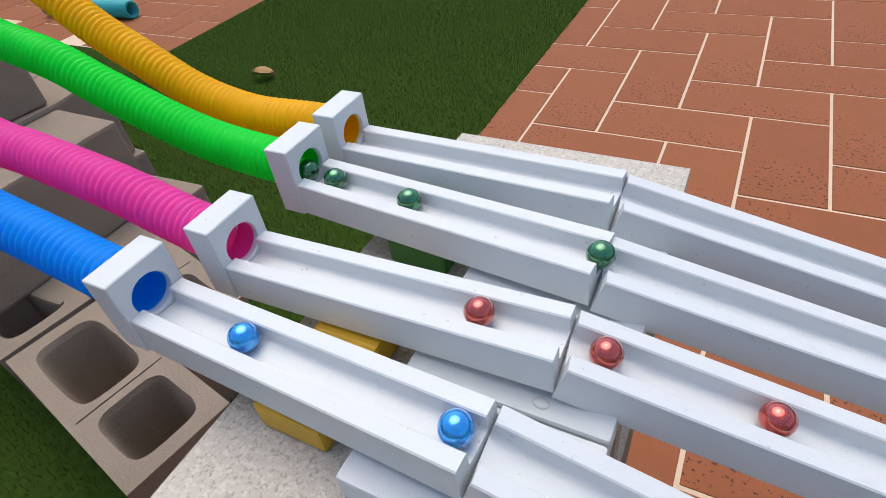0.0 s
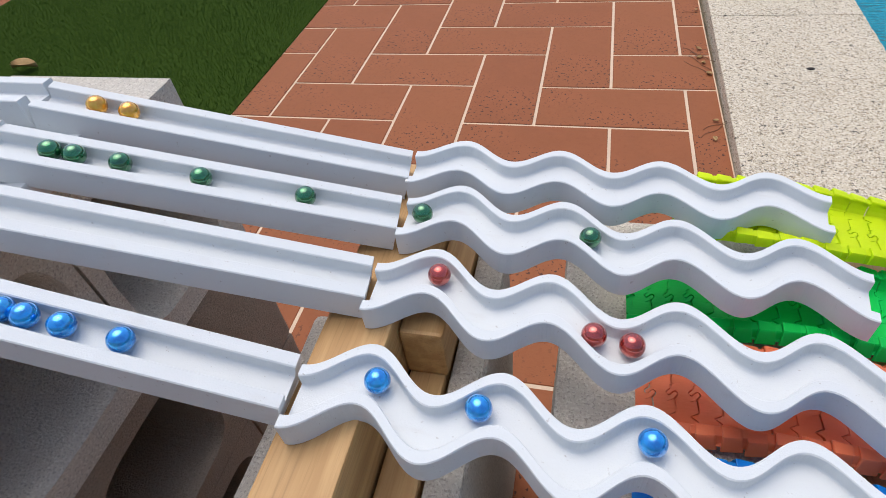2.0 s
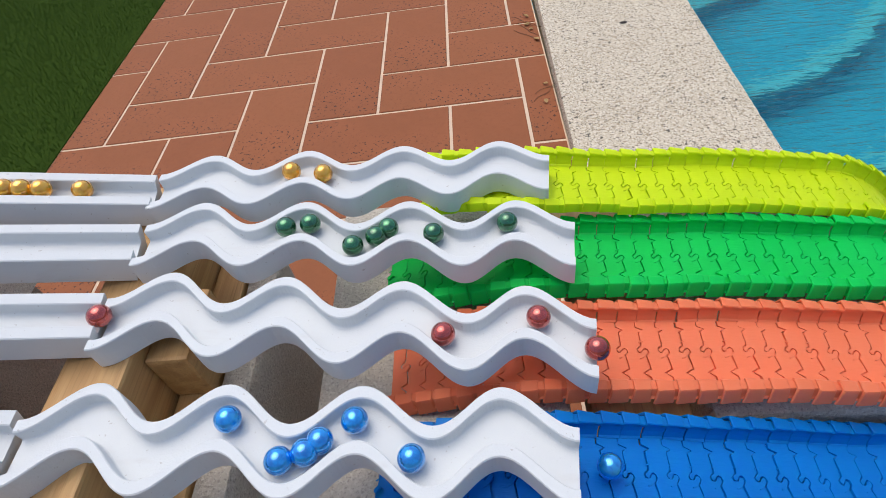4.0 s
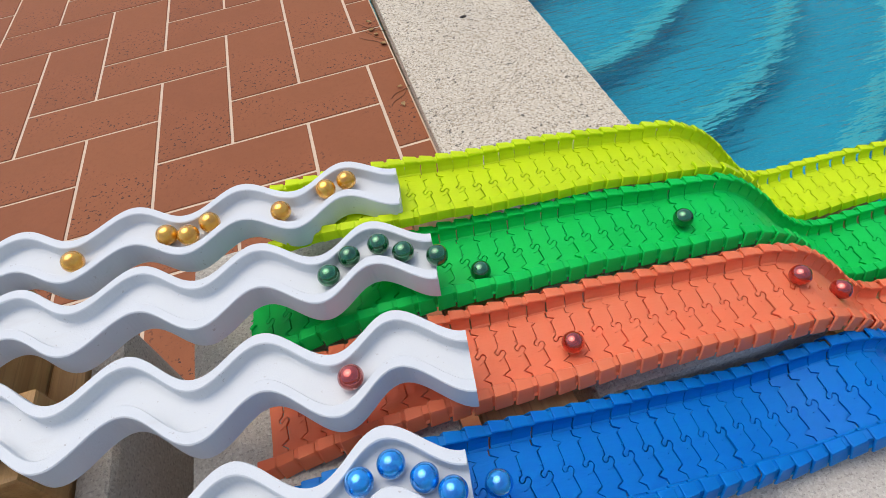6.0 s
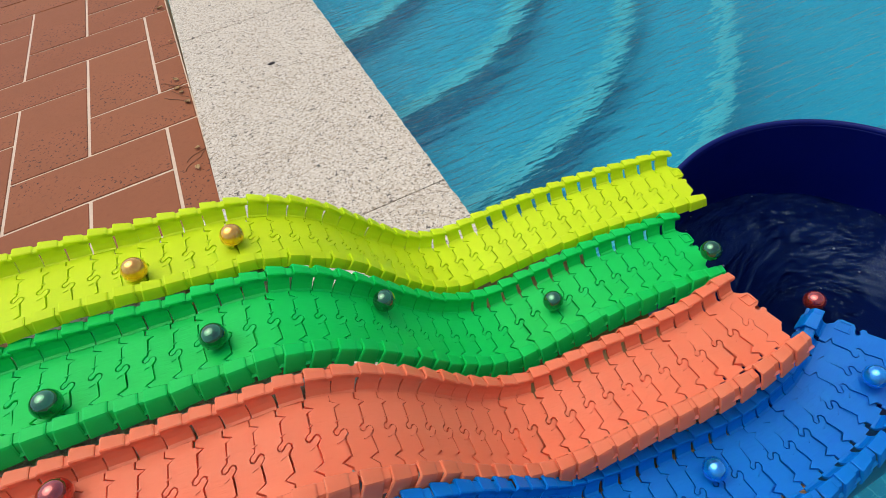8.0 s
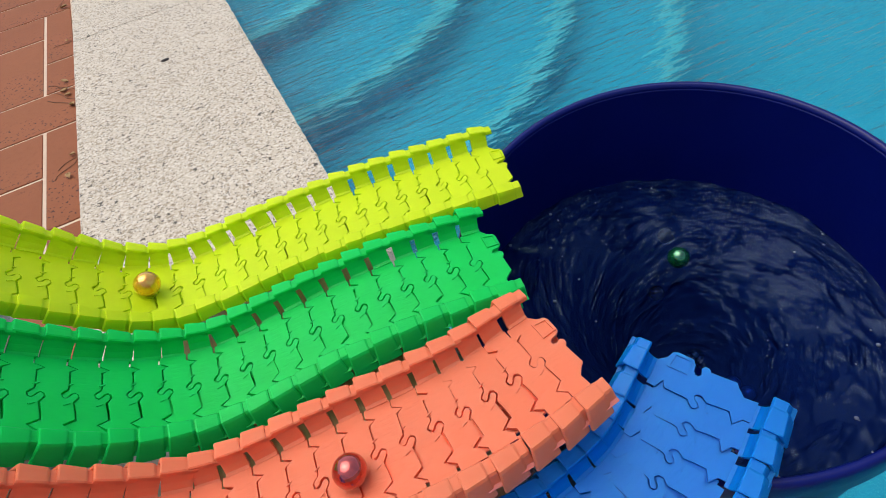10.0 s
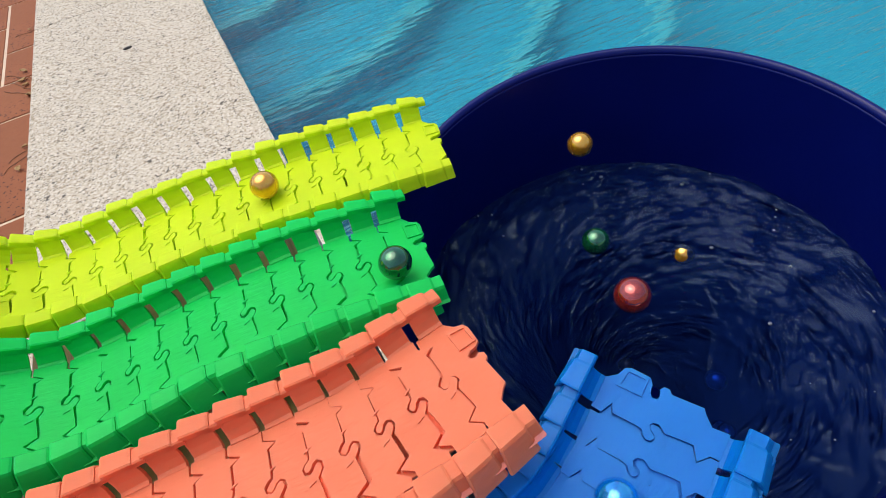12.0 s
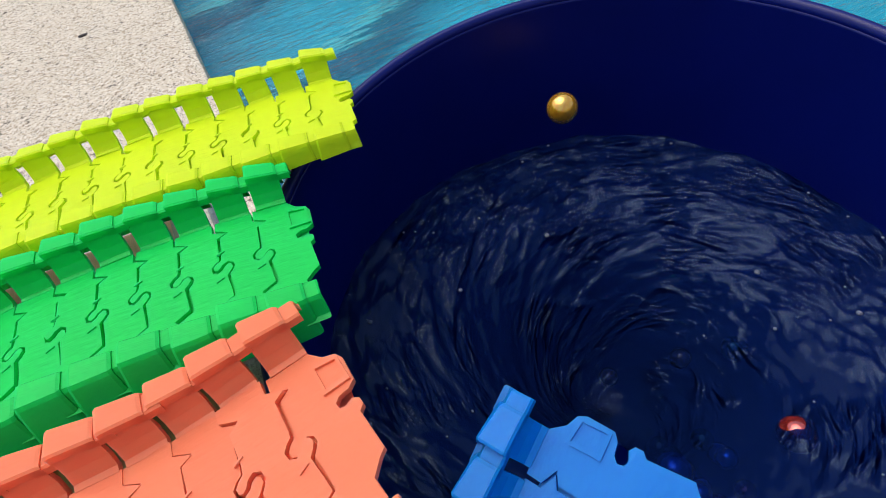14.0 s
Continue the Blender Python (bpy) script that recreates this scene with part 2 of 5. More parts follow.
TRACKS = dict(
    yellow=soft_plastic("lime_track_plastic", (0.76, 0.95, 0.012), (0.70, 0.90, 0.012), 0.26),
    green=soft_plastic("green_track_plastic", (0.005, 0.72, 0.115), (0.004, 0.65, 0.095), 0.24),
    pink=soft_plastic("coral_track_plastic", (1.0, 0.245, 0.115), (1.0, 0.225, 0.10), 0.18),
    blue=soft_plastic("blue_track_plastic", (0.001, 0.225, 0.72), (0.001, 0.19, 0.64), 0.20))
GLASS = dict(
    blue=marble_glass("blue_marble_glass", (0.003, 0.37, 0.92), (0.002, 0.19, 0.62)),
    pink=marble_glass("ruby_marble_glass", (0.54, 0.058, 0.036), (0.27, 0.012, 0.006)),
    green=marble_glass("green_marble_glass", (0.012, 0.19, 0.06), (0.003, 0.06, 0.018)),
    yellow=marble_glass("amber_marble_glass", (0.95, 0.47, 0.025), (0.68, 0.26, 0.006)))
FOAM = plain("clear_bubble_film", (0.09, 0.11, 0.17), 0.05, 200, 0.2)
# pale surface of the added walls out of view
UNSEEN_WALL = plain("unseen_wall_pale", (0.42, 0.38, 0.33), 0.9, 4, 0.5)
DRY = plain("dry_leaf", (0.40, 0.25, 0.10), 0.8, 90, 0.6)
TWIG = plain("dry_twig", (0.16, 0.075, 0.035), 0.8, 90, 0.5)
NAVY = plain("navy_tub_plastic", (0.0006, 0.005, 0.110), 0.34, 25, 0.4)
NAVY.node_tree.nodes["Principled BSDF"].inputs["Specular IOR Level"].default_value = 0.28


# ---- mesh helpers ----
def mesh_object(name, bm, material, smooth=False):
    me = bpy.data.meshes.new(name)
    bm.normal_update()
    if smooth:
        for f in bm.faces:
            f.smooth = True
    bm.to_mesh(me)
    bm.free()
    me.materials.append(material)
    return new(name, me)


def part(name, bm, material, parent, label="", smooth=False):
    ob = mesh_object(name, bm, material, smooth)
    ob.parent = parent
    if label:
        ob["label"] = label
    return ob


def thing(name, label, category, m=None, group="", kind=""):
    ob = new(name)
    ob.empty_display_size = 0.05
    if m is not None:
        ob.matrix_basis = m
    return tagged(ob, label, category, group, kind)


def box(bm, x0, x1, y0, y1, z0, z1, bevel=0.0, segments=1):
    made = bmesh.ops.create_cube(bm, size=1.0)["verts"]
    for v in made:
        v.co = Vector((x0 + (v.co.x + 0.5) * (x1 - x0), y0 + (v.co.y + 0.5) * (y1 - y0), z0 + (v.co.z + 0.5) * (z1 - z0)))
    if bevel:
        edges = list({e for v in made for e in v.link_edges})
        bmesh.ops.bevel(bm, geom=edges, offset=bevel, segments=segments, affect="EDGES", profile=0.6)
    return made


def sweep(bm, section, stations, closed=True, caps=True):
    """Sweeps a closed section of (side, up) along stations of (origin, side vector, up vector)."""
    rings = [[bm.verts.new(o + s * a + u * b) for a, b in section] for o, s, u in stations]
    n = len(section)
    for r0, r1 in zip(rings, rings[1:]):
        for i in range(n if closed else n - 1):
            j = (i + 1) % n
            bm.faces.new((r0[i], r1[i], r1[j], r0[j]))
    if caps and closed:
        bm.faces.new(rings[0])
        bm.faces.new(rings[-1][::-1])
    return rings


def path_stations(points):
    """Stations along a line of points: the side to the line's left, and up."""
    out = []
    for i, p in enumerate(points):
        a, b = points[max(i - 1, 0)], points[min(i + 1, len(points) - 1)]
        d = (b - a).normalized()
        s = Vector((0, 0, 1)).cross(d).normalized()
        out.append((p, s, d.cross(s).normalized()))
    return out


def smooth_line(knots, step):
    """Points every step metres along a smooth line through the knots."""
    k = [Vector(p) for p in knots]
    k = [k[0] * 2 - k[1]] + k + [k[-1] * 2 - k[-2]]
    fine = []
    for i in range(1, len(k) - 2):
        for j in range(24):
            t = j / 24
            fine.append(0.5 * (2 * k[i] + (k[i + 1] - k[i - 1]) * t + (2 * k[i - 1] - 5 * k[i] + 4 * k[i + 1] - k[i + 2]) * t * t
                               + (3 * k[i] - k[i - 1] - 3 * k[i + 1] + k[i + 2]) * t ** 3))
    fine.append(k[-2])
    run = np.concatenate([[0], np.cumsum([(b - a).length for a, b in zip(fine, fine[1:])])])
    count = max(2, round(run[-1] / step) + 1)
    at = np.linspace(0, run[-1], count)
    xyz = [np.interp(at, run, [p[i] for p in fine]) for i in range(3)]
    return [Vector(p) for p in zip(*xyz)]


def channel_parts(parent, stations, width, wall, height, floor, c=0.0008):
    """Floor with rounded inner corners and two side walls."""
    w, i, f, r = width / 2, width / 2 - wall, -height + floor, 0.0016
    half = [(i, -height)] + [(i - r + r * math.cos(a), f + r - r * math.sin(a)) for a in (0.0, 0.4, 0.8, 1.2, math.pi / 2)]
    base = bmesh.new()
    sweep(base, half + [(-x, z) for x, z in half[::-1]], stations)
    bmesh.ops.recalc_face_normals(base, faces=base.faces)
    part("channel_floor", base, WHITE, parent)
    side = [(i, -height), (w, -height), (w, -c), (w - c, 0), (i + c, 0), (i, -c)]
    for sign in (1, -1):
        bm = bmesh.new()
        sweep(bm, [(sign * x, z) for x, z in side][::sign], stations)
        bmesh.ops.recalc_face_normals(bm, faces=bm.faces)
        part("channel_wall", bm, WHITE, parent)


# ---- ground ----
COPING_X = 0.485


def ground():
    base = bmesh.new()
    box(base, -40, COPING_X, -40, 40, -0.30, -0.0022)
    tagged(mesh_object("ground", base, GROUT), "cream mortar bed under the terracotta tiles", "ground", kind="structure")
    lawn = bmesh.new()
    box(lawn, -2.62, -0.932, -30, 30, -0.0018, 0.001)
    box(lawn, -30, -2.62, -30, 0.12, -0.0018, 0.001)
    tagged(mesh_object("lawn", lawn, TURF), "dark backing of the artificial lawn beside the tiles", "lawn", kind="structure")


def far_patio():
    """Second tiled terrace beyond the lawn."""
    ob = thing("far_patio", "terracotta tiled terrace beyond the lawn", "terrace", kind="structure")
    shapes = {}
    for key in ((0.3926, 0.1926), (0.1926, 0.3926)):
        bm = bmesh.new()
        box(bm, -key[0] / 2, key[0] / 2, -key[1] / 2, key[1] / 2, -0.012, 0.0, 0.0012, 1)
        shapes[key] = bpy.data.meshes.new("tile")
        bm.to_mesh(shapes[key])
        bm.free()
        shapes[key].materials.append(TILE)
    for i in range(-38, -13):
        for j in range(0, 22):
            d = (i - j) % 4
            if d > 1:
                continue
            key = ((0.1926, 0.3926), (0.3926, 0.1926))[d]
            t = new("tile", shapes[key])
            t.parent = ob
            t.location = ((i + (0.5, 1.0)[d]) * 0.2, (j + (1.0, 0.5)[d]) * 0.2 + 0.13, 0.0)


def blades():
    rng = np.random.default_rng(4)
    spots = [rng.uniform((-2.6, -1.2), (-0.925, 2.6), (190000, 2)), rng.uniform((-1.5, -1.9), (-0.925, -1.0), (9000, 2)), rng.uniform((-3.2, -1.6), (-2.6, 0.12), (9000, 2))]
    p = np.concatenate(spots)
    n = len(p)
    a, lean = rng.uniform(0, 2 * np.pi, n), rng.uniform(0.001, 0.009, n)
    wide, tall = rng.uniform(0.0008, 0.0015, n), rng.uniform(0.006, 0.013, n)
    side = np.stack([np.cos(a), np.sin(a)], 1) * wide[:, None]
    b = a + rng.uniform(0.6, 2.4, n)
    tip = p + np.stack([np.cos(b), np.sin(b)], 1) * lean[:, None]
    co = np.empty((n, 3, 3))
    co[:, 0, :2], co[:, 1, :2], co[:, 2, :2] = p - side, p + side, tip
    co[:, :2, 2], co[:, 2, 2] = -0.003, tall
    me = bpy.data.meshes.new("grass")
    me.vertices.add(3 * n)
    me.vertices.foreach_set("co", co.ravel())
    me.loops.add(3 * n)
    me.loops.foreach_set("vertex_index", np.arange(3 * n, dtype=np.int32))
    me.polygons.add(n)
    me.polygons.foreach_set("loop_start", np.arange(0, 3 * n, 3, dtype=np.int32))
    me.update(calc_edges=True)
    me.materials.append(BLADE)
    tagged(new("grass", me), "short dark green artificial grass blades", "grass", kind="stuff")


def coping():
    ob = thing("pool_coping", "speckled beige stone coping along the pool edge", "coping", kind="structure")
    cuts = [-5.49, -4.4, -3.3, -1.70, -0.652, 0.40, 1.45, 2.5, 4.0, 5.5, 7.0, 8.5, 9.99]
    for a, b in zip(cuts, cuts[1:]):
        bm = bmesh.new()
        box(bm, COPING_X, 0.915, a + 0.0007, b - 0.0007, -0.05, 0.033, 0.0035, 2)
        bmesh.ops.subdivide_edges(bm, edges=[e for e in bm.edges if e.calc_length() > 0.5], cuts=90, use_grid_fill=True)
        for v in bm.verts:
            if v.co.x > 0.9:
                rough = noise.noise(Vector((v.co.y * 60, 0, v.co.z * 30))) + 0.6 * noise.noise(Vector((v.co.y * 17, 3, 0)))
                v.co.x += 0.0030 * rough
                v.co.z -= 0.0016 * max(0, rough)
            v.co.x += min(2.5, max(-2.5, v.co.y + 0.5)) * 0.014
        part("coping_stone", bm, STONE, ob)
    bm = bmesh.new()
    box(bm, COPING_X - 0.02, 0.885, -5.49, 9.99, -1.3, -0.052)
    part("pool_wall", bm, MOSAIC, ob, "pale blue mosaic wall of the pool")
    spot = bmesh.new()
    bmesh.ops.create_icosphere(spot, subdivisions=2, radius=1.0)
    for v in spot.verts:
        v.co = Vector((v.co.x * 0.011 * (1 + 0.3 * noise.noise(v.co * 2)), v.co.y * 0.006, v.co.z * 0.0025))
    s = mesh_object("pebble", spot, plain("dark_speck", (0.03, 0.022, 0.018), 0.8))
    s.location = (0.717, 0.062, 0.0345)
    tagged(s, "small dark scrap lying on the coping stone", "scrap")


WATER_Z = -0.075


def pool():
    bm = bmesh.new()
    box(bm, 0.86, 9, -5.5, 10, -1.35, -1.25)
    tagged(mesh_object("pool_floor", bm, MOSAIC), "pale blue mosaic floor of the swimming pool", "pool floor", kind="structure")
    rings = [(0.62, -0.227), (1.05, -0.372), (1.42, -0.53), (1.78, -0.69)]
    centre = Vector((0.88, 1.02))
    for n, (r, z) in enumerate(rings):
        step = thing("pool_step", "curved blue mosaic pool step with a white edge under water", "pool step", group="curved pool steps", kind="structure")
        bm = bmesh.new()
        count = 180
        arc = [(math.cos(a), math.sin(a)) for a in np.linspace(-math.pi / 2, math.pi / 2, count)]
        top = [bm.verts.new((centre.x + r * c, centre.y + r * s, z)) for c, s in arc]
        low = [bm.verts.new((centre.x + r * c, centre.y + r * s, -1.25)) for c, s in arc]
        mid = [bm.verts.new((centre.x + max(r - 0.5, 0.02) * c, centre.y + max(r - 0.5, 0.02) * s, z)) for c, s in arc]
        for i in range(count - 1):
            bm.faces.new((top[i], top[i + 1], mid[i + 1], mid[i]))
            bm.faces.new((low[i], low[i + 1], top[i + 1], top[i]))
        part("tread", bm, MOSAIC, step)
        bm = bmesh.new()
        inner, outer, lip = [], [], []
        for k, (c, s) in enumerate(arc):
            j = 0.008 * noise.noise(Vector((k * 0.55, n * 5.0, 0))) + 0.008 * noise.noise(Vector((k * 0.21, n * 3.0, 4)))
            w = 0.056 + 0.015 * noise.noise(Vector((k * 0.47, n * 2.0, 9)))
            inner.append(bm.verts.new((centre.x + (r + j - w) * c, centre.y + (r + j - w) * s, z + 0.004)))
            outer.append(bm.verts.new((centre.x + (r + j + 0.006) * c, centre.y + (r + j + 0.006) * s, z + 0.004)))
            lip.append(bm.verts.new((centre.x + (r + j + 0.006) * c, centre.y + (r + j + 0.006) * s, z - 0.02)))
        for i in range(count - 1):
            bm.faces.new((outer[i], outer[i + 1], inner[i + 1], inner[i]))
            bm.faces.new((lip[i], lip[i + 1], outer[i + 1], outer[i]))
        part("edge_band", bm, EDGE, step, "white mosaic edge band")
    nx, ny = 170, 260
    xs, ys = 0.87 + 8.12 * np.linspace(0, 1, nx) ** 1.7, 0.2 + 1.35 * np.sinh(np.linspace(-2.1, 2.65, ny))
    ys = np.clip(ys, -5.49, 9.99)
    bm = bmesh.new()
    grid = [[bm.verts.new((x, y, WATER_Z + 0.003 * noise.noise(Vector((x * 3.2, y * 7, 0))) + 0.001 * noise.noise(Vector((x * 9, y * 19, 3))))) for y in ys] for x in xs]
    for i in range(nx - 1):
        for j in range(ny - 1):
            bm.faces.new((grid[i][j], grid[i + 1][j], grid[i + 1][j + 1], grid[i][j + 1]))
    w = tagged(mesh_object("water", bm, WATER, True), "clear turquoise rippled water of the swimming pool", "pool water", kind="structure")
    w.visible_shadow = False


# ---- cinder blocks ----
def cinder_block(name, lx, ly, lz, material, label, holes=0, shares=(0.5, 0.5), group="cinder blocks"):
    """A hollow concrete block of lx by ly by lz, its base at the origin; holes run upward."""
    bm = bmesh.new()
    if not holes:
        box(bm, -lx / 2, lx / 2, -ly / 2, ly / 2, 0, lz, 0.008, 2)
        bmesh.ops.subdivide_edges(bm, edges=[e for e in bm.edges if e.calc_length() > 0.08], cuts=5, use_grid_fill=True)
    else:
        wall, web = 0.028, 0.034
        room = lx - 2 * wall - web * (holes - 1)
        loops = []
        for h in range(holes):
            span = room * shares[h]
            x0 = -lx / 2 + wall + room * sum(shares[:h]) + h * web
            ring = [(math.copysign(abs(math.cos(a)) ** 0.42, math.cos(a)), math.copysign(abs(math.sin(a)) ** 0.42, math.sin(a))) for a in np.linspace(0, 2 * math.pi, 33)[:-1]]
            levels = []
            for z, k in ((lz, 1.0), (lz - 0.012, 0.955), (lz * 0.55, 0.86), (0.035, 0.74)):
                levels.append([(x0 + span / 2 + span / 2 * k * c, (ly / 2 - wall) * k * d, z) for c, d in ring])
            loops.append(levels)
            if h:
                w = [(x0 - web / 2 + a, b) for a, b in ((-0.0016, -ly / 2 + 0.012), (0.0016, -ly / 2 + 0.012), (0.0016, ly / 2 - 0.012), (-0.0016, ly / 2 - 0.012))]
                loops.append([[(a, b, z) for a, b in w] for z in (lz, lz - 0.007)])
        outer = [(-lx / 2, -ly / 2), (lx / 2, -ly / 2), (lx / 2, ly / 2), (-lx / 2, ly / 2)]
        top = [bm.verts.new((x, y, lz)) for x, y in outer]
        low = [bm.verts.new((x, y, 0.0)) for x, y in outer]
        bm.faces.new(low[::-1])
        edges = []
        for k in range(4):
            bm.faces.new((low[k], low[(k + 1) % 4], top[(k + 1) % 4], top[k]))
            edges.append(bm.edges.get((top[k], top[(k + 1) % 4])))
        for levels in loops:
            rows = [[bm.verts.new(q) for q in level] for level in levels]
            edges += [bm.edges.new((a, b)) for a, b in zip(rows[0], rows[0][1:] + rows[0][:1])]
            for r0, r1 in zip(rows, rows[1:]):
                for k in range(len(r0)):
                    n = (k + 1) % len(r0)
                    bm.faces.new((r0[k], r0[n], r1[n], r1[k]))
            bm.faces.new(rows[-1])
        bmesh.ops.triangle_fill(bm, edges=edges, use_beauty=True)
        bmesh.ops.recalc_face_normals(bm, faces=bm.faces)
    for v in bm.verts:
        v.co += 0.0016 * noise.noise_vector(v.co * 37)
    ob = mesh_object(name, bm, material)
    return tagged(ob, label, "cinder block", group)


def supports():
    upper = cinder_block("cinder_block", 0.40, 0.214, 0.20, PALE, "pale rough concrete block lying on its side under the channels", 2)
    upper.matrix_basis = Matrix(((0, 0, 1, -0.47), (1, 0, 0, -1.283), (0, 1, 0, 0.5205), (0, 0, 0, 1)))
    for z in (0.0, 0.2065):
        ob = cinder_block("cinder_block", 0.40, 0.205, 0.20, BLOCK, "grey hollow concrete block stacked under the channels", 2)
        ob.matrix_basis = Matrix(((0, 0, 1, -0.472), (1, 0, 0, -1.43), (0, 1, 0, z + 0.103), (0, 0, 0, 1)))
        ob = cinder_block("cinder_block", 0.198, 0.142, 0.205, BLOCK, "short grey concrete block closing the stack under the channels")
        ob.matrix_basis = pose(-0.371, -1.156, z)
    hollow = cinder_block("cinder_block", 0.41, 0.17, 0.20, BLOCK, "brownish hollow concrete block with two open cells facing up", 2, (0.6, 0.4))
    hollow.matrix_basis = pose(-1.040, -1.285, 0.0, 0, 0, -10.5)
    copy_thing(hollow, pose(-1.458, -1.220, 0.0, 0, 0, -9))
    copy_thing(hollow, pose(-1.875, -1.17, 0.0, 0, 0, -6))
    copy_thing(hollow, pose(-1.18, -1.085, 0.0, 0, 0, -14))
    rough = cinder_block("cinder_block", 0.20, 0.40, 0.20, BLOCK, "rough brownish concrete block stacked on the lawn under the tubes")
    rough.matrix_basis = pose(-1.474, -1.085, 0.2005)
    for x, y, z, rz in ((-1.40, -1.01, 0.0, 3), (-1.70, -0.93, 0.0, -2), (-1.70, -0.95, 0.2005, 4), (-1.93, -0.95, 0.0, 0), (-1.92, -0.94, 0.2005, -3), (-1.82, -0.96, 0.401, 86)):
        copy_thing(rough, pose(x, y, z, 0, 0, rz))
    # under the wave channels and the toy track
    for x, y, lx, ly, lz, mat, label in ((-0.073, -1.41, 0.07, 0.38, 0.45, PALE, "speckled pale concrete block beside the pine beam"), (0.063, -1.33, 0.028, 0.36, 0.50, PALE, "narrow speckled concrete slab standing beside the pine board"),
                                         (0.225, -1.25, 0.19, 0.30, 0.495, PALE, "pale concrete block standing under the wavy channels")):
        ob = cinder_block("cinder_block", lx, ly, lz, mat, label)
        ob.matrix_basis = pose(x, y, 0.0)
    ob = cinder_block("cinder_block", 0.20, 0.262, 0.239, PALE, "pale speckled concrete block under the hump of the toy tracks")
    ob.matrix_basis = pose(0.52, -1.2075, 0.239)
    copy_thing(ob, pose(0.52, -1.2075, -0.001))
    ob = cinder_block("cinder_block", 0.20, 0.14, 0.224, PALE, "small pale concrete block under the blue toy track")
    ob.matrix_basis = pose(0.52, -1.4115, 0.223)
    copy_thing(ob, pose(0.52, -1.4115, -0.001))
    ob = cinder_block("cinder_block", 0.20, 0.40, 0.275, PALE, "pale concrete block on the coping under the tracks")
    ob.matrix_basis = pose(0.79, -1.28, 0.035)


def beams():
    def beam(name, label, x0, x1, y0, y1, z0, z1):
        bm = bmesh.new()
        box(bm, x0, x1, y0, y1, z0, z1, 0.003, 2)
        tagged(mesh_object(name, bm, PINE), label, "wooden beam")
    beam("wooden_beam", "light pine beam under the start of the wavy channels", -0.034, 0.016, -1.62, -1.12, 0.40, 0.565)
    beam("wooden_beam", "pine board standing beside the beam", 0.018, 0.047, -1.62, -1.14, 0.36, 0.50)
    beam("wooden_block", "short pine block between beam and board", 0.017, 0.050, -1.30, -1.235, 0.5005, 0.552)
    beam("wooden_beam", "pine foot under the beam", -0.034, 0.047, -1.62, -1.14, 0.0, 0.358)
    beam("wooden_strip", "pale pine strip under the toy tracks", 0.335, 0.405, -1.45, -1.10, 0.455, 0.483)
    beam("wooden_board", "pale pine board under the lower tracks", 0.71, 0.875, -1.43, -1.14, 0.3105, 0.3405)


# ---- channels ----
LANES = dict(
    yellow=dict(block=(-0.511, -1.183), a_end=(-0.304, -1.194), b=((-0.299, -1.194), (-0.007, -1.151)), wave=(-0.008, 0.327, -1.141, -1.135, 0.0115)),
    green=dict(block=(-0.514, -1.235), a_end=(-0.297, -1.257), b=((-0.293, -1.257), (0.000, -1.212)), wave=(0.001, 0.335, -1.2025, -1.2170, 0.0125)),
    pink=dict(block=(-0.503, -1.321), a_end=(-0.299, -1.318), b=((-0.294, -1.318), (-0.003, -1.281)), wave=(-0.003, 0.334, -1.275, -1.3070, 0.0130)),
    blue=dict(block=(-0.524, -1.375), a_end=(-0.316, -1.384), b=((-0.311, -1.384), (-0.026, -1.370)), wave=(-0.025, 0.310, -1.3655, -1.3815, 0.0128)))
A_TOP, B_TOP, WAVE_TOP = (0.6745, 0.679), (0.676, 0.589), (0.588, 0.558)
DEEP, FLOOR_T, WAVE_DEEP = 0.0245, 0.0140, 0.0215


def lane_points(lane):
    """Line of the channel's top middle: upper channel, lower channel, wave."""
    d = LANES[lane]
    (bx, by), (ax, ay), (b0, b1), (w0, w1, c0, c1, amp) = d["block"], d["a_end"], d["b"], d["wave"]
    a = [Vector((bx, by, A_TOP[0])), Vector((ax, ay, A_TOP[1]))]
    b = [Vector((*b0, B_TOP[0])), Vector((*b1, B_TOP[1]))]
    wave = []
    for t in np.linspace(0, 1, 129):
        x = w0 + 0.0015 + t * (w1 - w0)
        wave.append(Vector((x, c0 + (c1 - c0) * t - amp * math.cos(8 * math.pi * t), WAVE_TOP[0] + (WAVE_TOP[1] - WAVE_TOP[0]) * t)))
    return a, b, wave


def dense(a, b, n=24):
    return [a.lerp(b, i / n) for i in range(n + 1)]


